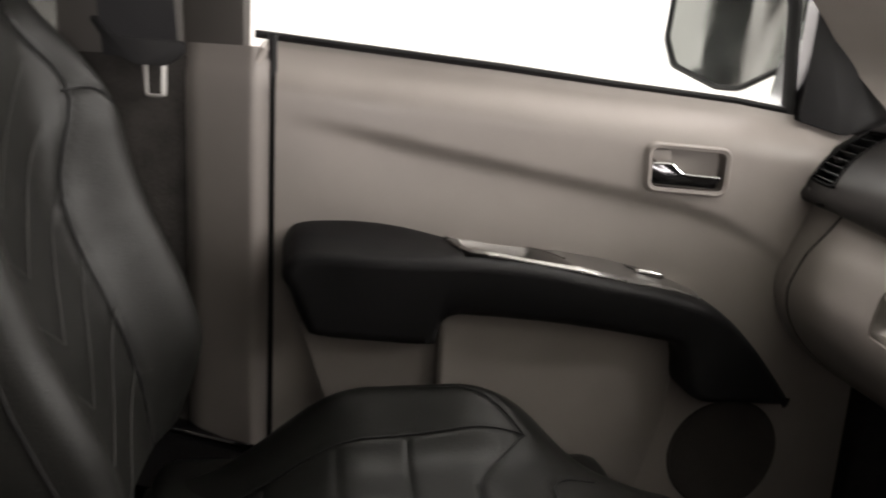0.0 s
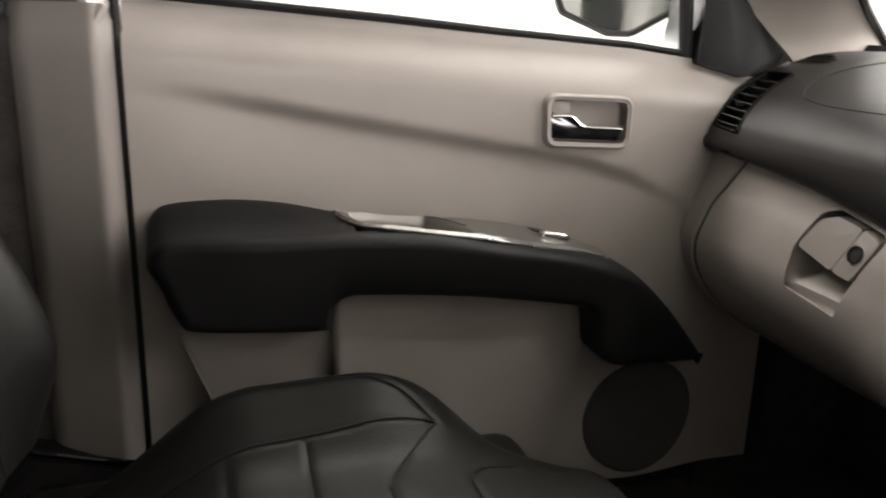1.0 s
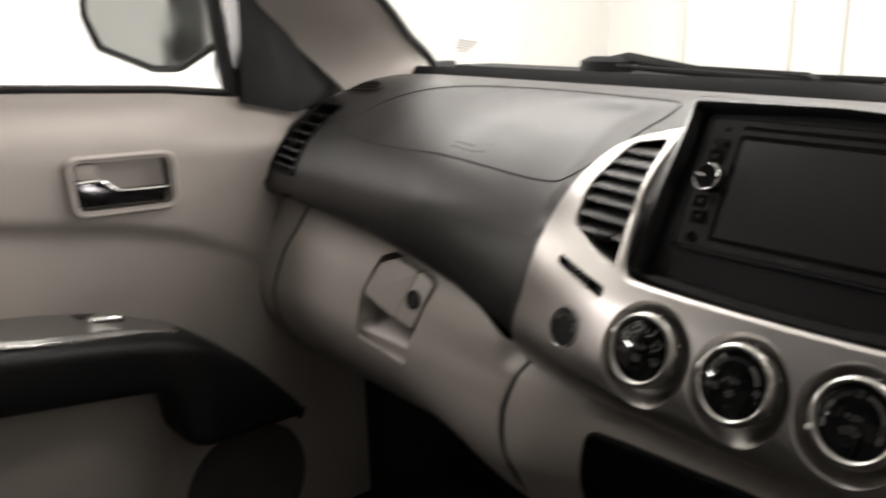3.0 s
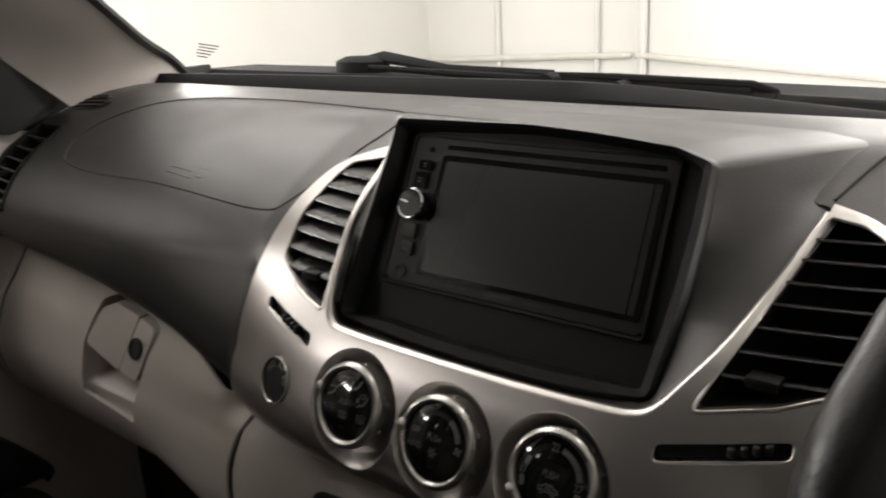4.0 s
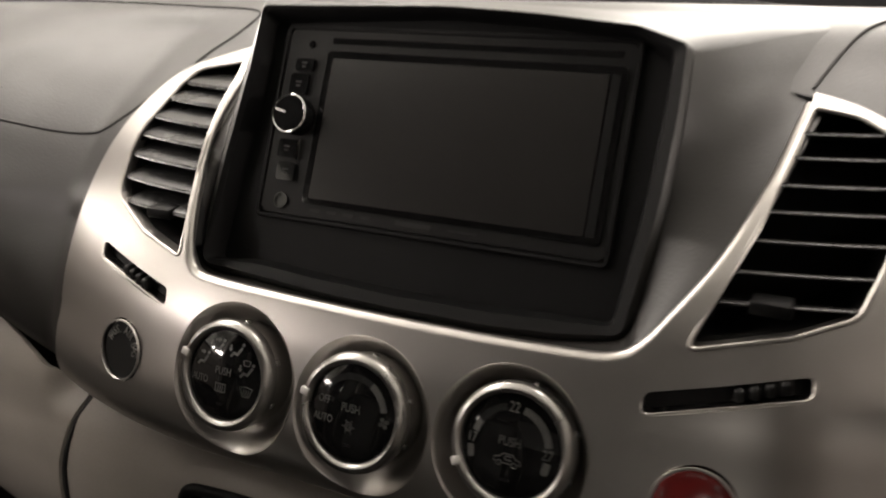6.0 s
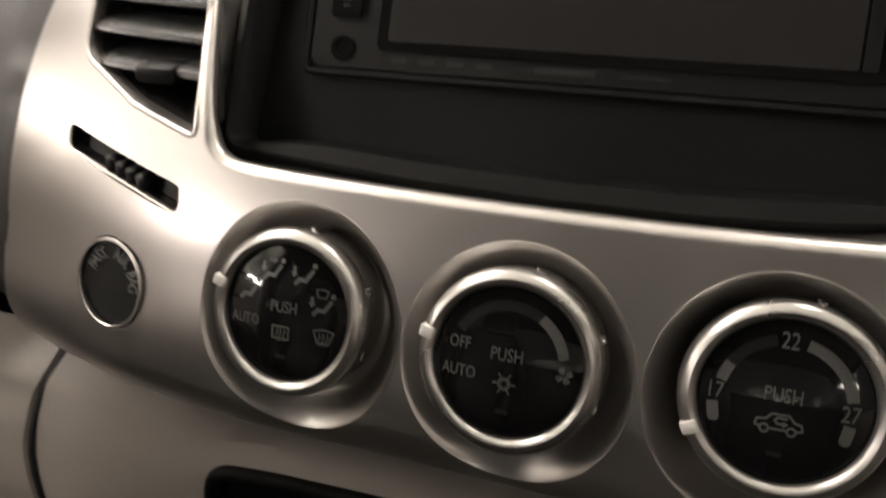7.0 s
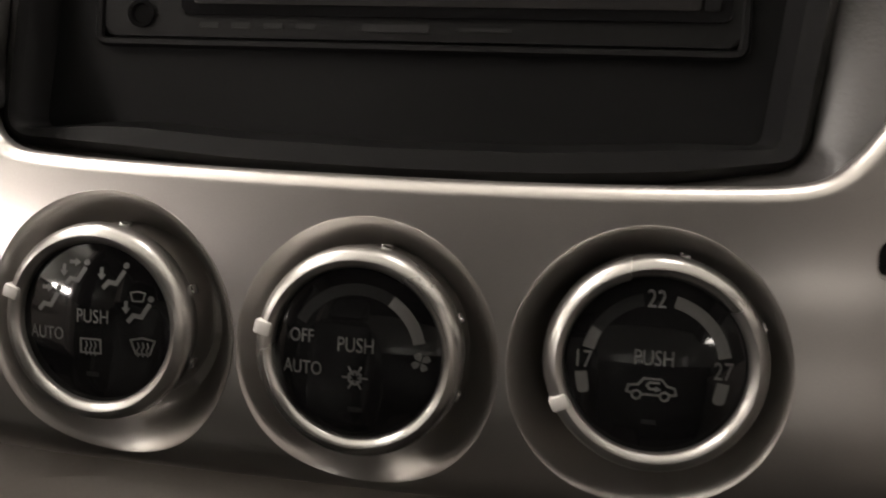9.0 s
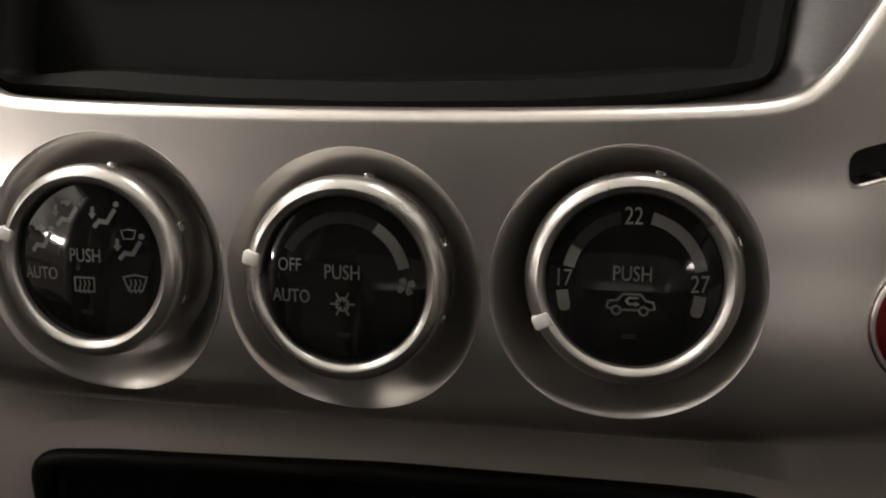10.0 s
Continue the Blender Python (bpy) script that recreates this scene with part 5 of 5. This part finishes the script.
tagged(part("scuff_plate_lip", tube([(-0.652, y, 0.203 - 0.28 * (y + 0.2)) for y in (-0.24, -0.18, -0.12, -0.07, -0.02)], 0.004, n=8), GLOSS, None), "black raised lip of the sill scuff plate", "scuff plate", kind="structure")
belt = thing("seat_belt", (-0.66, -0.23, 0.63), "black seat belt with metal tongue hanging by the pillar", "seat belt")
part("webbing", sheet(lambda u, v: (-0.665 + 0.03 * v, -0.284 + 0.088 * u - 0.03 * v, 0.685 + 0.42 * v), 6, 20, 0.0015), WEBBING, belt, "black woven webbing")
part("tongue_cover", prism(rounded([(-0.297, 0.728), (-0.288, 0.731), (-0.270, 0.708), (-0.188, 0.706), (-0.190, 0.690), (-0.212, 0.676), (-0.246, 0.676), (-0.272, 0.690)], 0.006), -0.672, -0.655, "x", 0.003), BLACK, belt, "black plastic tongue cover")
ring = tube([(-0.662, y, z) for y, z in rounded([(-0.2365, 0.680), (-0.2135, 0.680), (-0.2145, 0.640), (-0.2345, 0.640)], 0.004, 3)], 0.0058, True, 8, 0.35)
part("tongue", ring, PALE, belt, "flat metal belt tongue with a slot")

# ---------------------------------------------------------------- passenger seat
seat = thing("passenger_seat", (-0.36, 0.1, 0.0), "black leather passenger seat with stitched panels", "seat")
SX = -0.365


def groove(p, lines, w=0.004, depth=0.005):
    d = min(near_line(p, line, False) for line in lines)
    return depth * math.exp(-(d / w) ** 2)


CUSH_SEAMS = []
for sg in (-1, 1):
    CUSH_SEAMS += [spline([(sg * 0.19, -0.16), (sg * 0.186, 0.0), (sg * 0.172, 0.10), (sg * 0.148, 0.18), (sg * 0.115, 0.222)], 5, False),
                   spline([(sg * 0.10, -0.16), (sg * 0.105, 0.0), (sg * 0.108, 0.12), (sg * 0.115, 0.222)], 5, False),
                   spline([(sg * 0.115, 0.222), (sg * 0.06, 0.172), (sg * 0.03, 0.155), (0.0, 0.152)], 4, False),
                   spline([(sg * 0.075, 0.30), (sg * 0.055, 0.255), (sg * 0.03, 0.238), (0.0, 0.236)], 4, False)]
CUSH_SEAMS += [[(-0.105, y), (0.105, y + 0.004)] for y in (-0.08, 0.0, 0.08)]


def cushion_place(u, v):
    f = v
    y = -0.22 + 0.625 * min(1.0, f / 0.86)
    half = 0.240 - 0.035 * smoothstep(0.08, -0.18, y)
    a = half * (2 * u - 1)
    fall = max(0.0, (f - 0.86) / 0.14)
    side = abs(2 * u - 1)
    bolster = math.exp(-((abs(a) - 0.160) / 0.058) ** 2) * 0.058 * smoothstep(0.32, 0.14, y) * smoothstep(-0.25, -0.0, y)
    z = 0.255 + 0.010 * smoothstep(-0.1, 0.25, y) + bolster - 0.13 * smoothstep(0.78, 1.0, side) ** 1.5 - 0.05 * smoothstep(0.16, 0.42, y) ** 1.3
    z -= 0.07 * smoothstep(0.04, -0.16, y) + 0.10 * side ** 2 * smoothstep(0.20, 0.44, y)
    y2 = y * 1.0 - 0.06 * side ** 4 * smoothstep(0.2, 0.4, y)
    z -= 0.16 * fall
    y2 += 0.018 * math.sin(fall * math.pi)
    if fall == 0:
        z -= groove((a, y), CUSH_SEAMS, 0.003, 0.0032)
        z += 0.004 * noise.noise(Vector((a * 9, y * 9, 2.0)))
    return (SX + a, y2, z)


part("cushion", sheet(cushion_place, 130, 150, 0.01, -1), LEATHER, seat, "black leather seat cushion with stitched bolsters")
def on_cushion(a, y):
    half = 0.240 - 0.035 * smoothstep(0.08, -0.18, y)
    p = cushion_place((a / half + 1) / 2, min(0.859, (y + 0.22) / 0.625 * 0.86))
    return (p[0], p[1], p[2] + 0.0022)


for line in CUSH_SEAMS:
    if len(line) > 2:
        part("seam", tube([on_cushion(a, y) for a, y in line], 0.0011, n=6), RUBBER, seat, "thin dark seam piping")
part("cushion_base", box(SX - 0.235, SX + 0.235, -0.22, 0.36, 0.06, 0.20, 0.03, 3), LEATHER, seat)
BACK_SEAMS = [spline([(0.135, 0.0), (0.125, 0.15), (0.13, 0.30), (0.16, 0.42), (0.13, 0.50)], 5, False), spline([(-0.135, 0.0), (-0.125, 0.15), (-0.13, 0.30), (-0.16, 0.42), (-0.13, 0.50)], 5, False),
              spline([(-0.22, 0.02), (-0.225, 0.2), (-0.215, 0.34), (-0.185, 0.40), (-0.155, 0.41)], 5, False), spline([(0.22, 0.02), (0.225, 0.2), (0.215, 0.34), (0.185, 0.40), (0.155, 0.41)], 5, False)]
BACK_PIPES = BACK_SEAMS[:4]
BACK_LINES = [[(-0.128, b), (0.0, b - 0.13), (0.128, b)] for b in (0.10, 0.17, 0.24, 0.31, 0.38, 0.45)]


def back_place(u, v):
    b = 0.62 * v
    wide = interp(b, (0.0, 0.1, 0.25, 0.36, 0.44, 0.56, 0.62), (0.235, 0.252, 0.256, 0.252, 0.234, 0.200, 0.16))
    a = wide * (2 * u - 1)
    side = abs(2 * u - 1)
    bolster = math.exp(-((abs(a) - 0.195) / 0.05) ** 2) * 0.075 * smoothstep(0.56, 0.36, b) * smoothstep(-0.06, 0.10, b)
    fwd = 0.03 + bolster + 0.02 * math.exp(-((b - 0.12) / 0.12) ** 2) - 0.085 * smoothstep(0.84, 1.0, side) ** 1.5 - 0.05 * smoothstep(0.56, 0.62, b)
    fwd -= groove((a, b), BACK_SEAMS, 0.0035, 0.0045) + (groove((a, b), BACK_LINES, 0.0022, 0.0016) if abs(a) < 0.135 else 0.0) - 0.004 * noise.noise(Vector((a * 8, b * 8, 5.0)))
    y = -0.243 - 0.35 * b + 0.22 * b * b + fwd * 0.94
    z = 0.245 + b * 0.94 + fwd * 0.33
    return (SX + a, y, z)


part("backrest", sheet(back_place, 120, 130, 0.01, 1), LEATHER, seat, "black leather backrest with stitched bolsters")
def on_back(a, b):
    wide = interp(b, (0.0, 0.1, 0.25, 0.36, 0.44, 0.56, 0.62), (0.235, 0.252, 0.256, 0.252, 0.234, 0.200, 0.16))
    p = back_place((a / wide + 1) / 2, b / 0.62)
    return (p[0], p[1] + 0.003, p[2] + 0.0012)


for line in BACK_PIPES:
    part("seam", tube([on_back(a, b) for a, b in line], 0.0012, n=6), RUBBER, seat, "thin dark seam piping")
for line in BACK_LINES:
    for half_line in (line[:2], line[1:]):
        (a0, b0), (a1, b1) = half_line
        pts = [(a0 + (a1 - a0) * k / 12, b0 + (b1 - b0) * k / 12) for k in range(13)]
        part("stitching", tube([on_back(a, max(0.0, b)) for a, b in pts], 0.0006, n=5), STITCH, seat, "grey stitched line")
part("backrest_shell", loft([[(SX - w, y, z), (SX + w, y, z), (SX + w, y - 0.05, z), (SX - w, y - 0.05, z)] for w, y, z in ((0.20, -0.27, 0.20), (0.225, -0.32, 0.40), (0.20, -0.40, 0.62), (0.15, -0.46, 0.80))], True, True), LEATHER, seat)
for a in (-0.05, 0.05):
    part("headrest_post", tube([(SX + a, -0.455, 0.80), (SX + a, -0.475, 0.87)], 0.006, n=8), CHROME, seat)
part("headrest", loft([[(SX + x * s, -0.475 + y * s - dz * 0.3, 0.86 + dz) for x, y in rounded([(-0.13, 0.05), (0.13, 0.05), (0.12, -0.05), (-0.12, -0.05)], 0.03, 4)] for s, dz in ((0.75, 0.0), (0.95, 0.02), (1.0, 0.07), (0.95, 0.13), (0.7, 0.16))], True, True), LEATHER, seat, "black leather headrest")
for x in (-0.17, 0.17):
    part("seat_rail", box(SX + x - 0.02, SX + x + 0.02, -0.2, 0.32, 0.0, 0.065, 0.004), RUBBER, seat)

# ---------------------------------------------------------------- windscreen and front pillar
def screen_place(u, v):
    x = (2 * u - 1) * (0.72 - 0.16 * v)
    bow = 0.06 * (2 * u - 1) ** 2
    y = 0.968 - bow - 0.70 * v
    return (x, y, 0.668 + 0.45 * v + 0.02 * math.sin(v * math.pi))


ws = part("windscreen", sheet(screen_place, 30, 14, 0.005, 1), CLEAR, None)
tagged(ws, "clear laminated windscreen", "windscreen", kind="structure")
ws.visible_shadow = False
tagged(part("windscreen_seal", loft([[((2 * u - 1) * 0.715, 0.955 - 0.06 * (2 * u - 1) ** 2 + a, 0.660 - 0.022 * smoothstep(0.40, 0.85, u) + b) for a, b in ((-0.022, -0.014), (-0.018, 0.002), (-0.002, 0.014 - 0.006 * smoothstep(0.40, 0.60, u)), (0.02, 0.012 - 0.006 * smoothstep(0.40, 0.60, u)), (0.012, -0.014))] for u in [k / 24 for k in range(25)]], True, True), DULL, None),
       "black rubber seal and border along the windscreen base", "seal", kind="structure")
W_EDGE = spline([(-0.700, 0.945, 0.664), (-0.692, 0.915, 0.690), (-0.655, 0.858, 0.716), (-0.615, 0.79, 0.758), (-0.58, 0.66, 0.86), (-0.545, 0.47, 0.99), (-0.52, 0.26, 1.12)], 5, False)
D_EDGE = spline([(-0.668, 0.775, 0.640), (-0.671, 0.758, 0.660), (-0.678, 0.722, 0.694), (-0.684, 0.680, 0.738), (-0.668, 0.58, 0.84), (-0.64, 0.42, 0.98), (-0.60, 0.22, 1.12)], 5, False)


def apillar(sign):
    def place(u, v):
        k = round(v * (len(W_EDGE) - 1))
        a, b = Vector(W_EDGE[k]), Vector(D_EDGE[k])
        p = a + (b - a) * u
        p.x += 0.012 * math.sin(math.pi * u)
        return (sign * -p.x if sign > 0 else p.x, p.y, p.z)
    return sheet(place, 10, len(W_EDGE) - 1, 0.006, 1)


for sign, name in ((-1, "front_pillar_passenger_side"), (1, "front_pillar_driver_side")):
    pil = part(name, apillar(sign), TAUPE, None)
    tagged(pil, "taupe plastic windscreen pillar trim", "pillar trim", kind="structure")
    edge = [(p[0] if sign < 0 else -p[0], p[1] + 0.004, p[2] + 0.002) for p in W_EDGE]
    tagged(part("windscreen_edge_seal", tube(edge, 0.006, n=6), RUBBER, None), "black border at the windscreen's edge", "seal", kind="structure")
STICK = frame_at((-0.585, 0.897, 0.703), (0.12, -0.55, 0.83), (0, 0.83, 0.55))
sticker = thing("windscreen_marking", tuple(STICK.translation), "small printed marking on the windscreen glass", "marking")
for k, (w, off) in enumerate(((0.036, 0.0), (0.032, 0.003), (0.030, 0.004), (0.026, 0.005), (0.018, 0.007))):
    part("print_bar", moved(box(-w / 2 + off, w / 2 + off, -0.0008, 0.0008, 0.0, 0.0004, 0.0), STICK @ Matrix.Translation((0, 0.010 - 0.005 * k, 0))), RUBBER, sticker)

# outside the windscreen
tagged(part("cowl", loft([[(x, 0.985, 0.650 - d), (x, 1.0, 0.668 - d), (x, 1.10, 0.664 - d), (x, 1.14, 0.60)] for x, d in ((-0.74, 0.0), (-0.3, 0.0), (0.1, 0.006), (0.3, 0.012), (0.74, 0.014))], True, True), DULL, None), "black plastic scuttle panel outside the windscreen", "scuttle", kind="structure")


for x, z in ((-0.163, 0.668), (-0.088, 0.663)):
    hook = prism(rounded([(x - 0.012, z - 0.012), (x + 0.014, z - 0.012), (x + 0.012, z + 0.006), (x + 0.004, z + 0.010), (x - 0.010, z + 0.002)], 0.003), 0.972, 0.990, "y", 0.002)
    tagged(part("scuttle_clip", hook, DULL, None), "small black clip standing on the scuttle panel", "clip", kind="structure")


def wiper(x0, x1, z0, z1):
    w = thing("wiper", (x0, 1.0, 0.66), "black windscreen wiper parked on the scuttle", "wiper", "windscreen wipers")
    part("wiper_arm", tube([(x0, 1.045, 0.674), (x0 + 0.05, 1.035, 0.684), (x0 + 0.16, 1.02, z0), ((x0 + x1) / 2 + 0.05, 1.01, (z0 + z1) / 2 + 0.004)], [0.010, 0.009, 0.005, 0.004], n=8, flat=0.6), DULL, w, "black wiper arm")
    part("wiper_blade", tube([(x0 + 0.06, 1.0, z0 + 0.001), ((x0 + x1) / 2, 0.998, (z0 + z1) / 2), (x1, 0.995, z1)], [0.003, 0.0045, 0.0035], n=8), DULL, w, "black rubber blade")
    part("arm_cap", moved(turned([(0.03, 0.0), (0.028, 0.012), (0.018, 0.017), (0.0, 0.018)], 24), Matrix.Translation((x0 + 0.02, 1.03, 0.668)) @ Matrix.Diagonal((1.4, 0.8, 1, 1))), DULL, w, "black arm cap")
    return w


wiper(-0.475, 0.03, 0.675, 0.665)
wiper(0.17, 0.62, 0.668, 0.662)
blade2 = thing("wiper", (-0.17, 1.0, 0.66), "black windscreen wiper parked on the scuttle", "wiper", "windscreen wipers")
part("wiper_blade", tube([(-0.20, 1.0, 0.6735), (-0.10, 0.998, 0.6725), (0.03, 0.998, 0.6695), (0.05, 1.0, 0.664)], [0.003, 0.0045, 0.0045, 0.003], n=8), DULL, blade2)
part("wiper_arm", tube([(-0.15, 1.01, 0.662), (-0.05, 1.005, 0.664), (0.05, 1.0, 0.660)], 0.006, n=8), DULL, blade2)

# ---------------------------------------------------------------- door mirror
MIR = frame_at((-0.925, 0.640, 0.784), (0.60, -0.80, 0.03))
mirror = thing("door_mirror", (-0.92, 0.66, 0.70), "black framed passenger door mirror outside the window", "mirror")
HEX = [(-0.118, 0.115), (-0.125, -0.03), (-0.105, -0.075), (-0.02, -0.106), (0.02, -0.106), (0.085, -0.07), (0.115, -0.03), (0.118, 0.115)]
M_OUT = rounded(HEX, [0.03, 0.03, 0.02, 0.03, 0.03, 0.02, 0.03, 0.03], 4)
part("mirror_housing", loft([loop_at(MIR, [(a * s, b * s) for a, b in M_OUT], h) for s, h in ((0.6, -0.09), (0.9, -0.06), (1.03, -0.01), (1.05, 0.004), (1.0, 0.010), (0.965, 0.008), (0.955, 0.002))], True, False), BLACK, mirror, "black mirror housing")
part("mirror_glass", moved(prism([(a * 0.955, b * 0.955) for a, b in M_OUT], 0.0, 0.003, "z"), MIR), MIRROR, mirror, "silvered mirror glass")
part("mirror_foot", loft([[(-0.72, 0.62, 0.655), (-0.72, 0.70, 0.655), (-0.72, 0.70, 0.75), (-0.72, 0.64, 0.76)], [(-0.83, 0.66, 0.67), (-0.83, 0.71, 0.67), (-0.83, 0.71, 0.73), (-0.83, 0.67, 0.73)]], True, True), BLACK, mirror, "black mirror foot on the door")

tagged(part("body_side_outer", loft([[(-0.775, y, -0.12), (-0.835, y, 0.10), (-0.845, y, 0.38), (-0.80, y, 0.57), (-0.765, y, 0.63), (-0.765, y, -0.12)] for y in (-2.2, -1.2, -0.2, 0.6)], True, True), BODY, None), "grey painted outer side of the car", "body side", kind="structure")
tagged(part("waist_moulding", tube([(-0.775, -1.9, 0.655), (-0.775, 0.55, 0.638)], 0.010, n=8), CHROME, None), "bright moulding along the outer window line", "moulding", kind="structure")

# ---------------------------------------------------------------- steering wheel
WHEEL = frame_at((0.412, 0.505, 0.60), (0, -0.90, 0.44))
wheel = thing("steering_wheel", tuple(WHEEL.translation), "black leather steering wheel with stitched rim", "steering wheel")
part("rim", moved(tube([(0.183 * math.cos(2 * math.pi * k / 96), 0.183 * math.sin(2 * math.pi * k / 96), 0) for k in range(96)], [0.0155 + 0.0006 * math.sin(k * 1.7) for k in range(96)], True, 16), WHEEL), WHEELSKIN, wheel, "black leather rim")
for a in (180, 0, 250, 290):
    r = radians(a)
    part("spoke", moved(tube([(0.05 * math.cos(r), 0.05 * math.sin(r), -0.02), (0.12 * math.cos(r), 0.12 * math.sin(r), -0.012), (0.18 * math.cos(r), 0.18 * math.sin(r), 0.0)], [0.028, 0.018, 0.014], n=10, flat=0.5), WHEEL), BLACK, wheel)
part("hub", moved(turned([(0.07, -0.05), (0.078, -0.02), (0.07, 0.0), (0.045, 0.010), (0.0, 0.012)], 32), WHEEL), BLACK, wheel, "black hub cover")
part("column", moved(turned([(0.05, -0.22), (0.055, -0.08), (0.05, -0.05)], 24), WHEEL), BLACK, wheel, "black column shroud")
stalk = part("stalk", moved(tube([(-0.04, 0.0, -0.06), (-0.10, 0.005, -0.055), (-0.155, 0.012, -0.05)], [0.008, 0.010, 0.013], n=12), WHEEL), FRAME, wheel, "black column stalk")
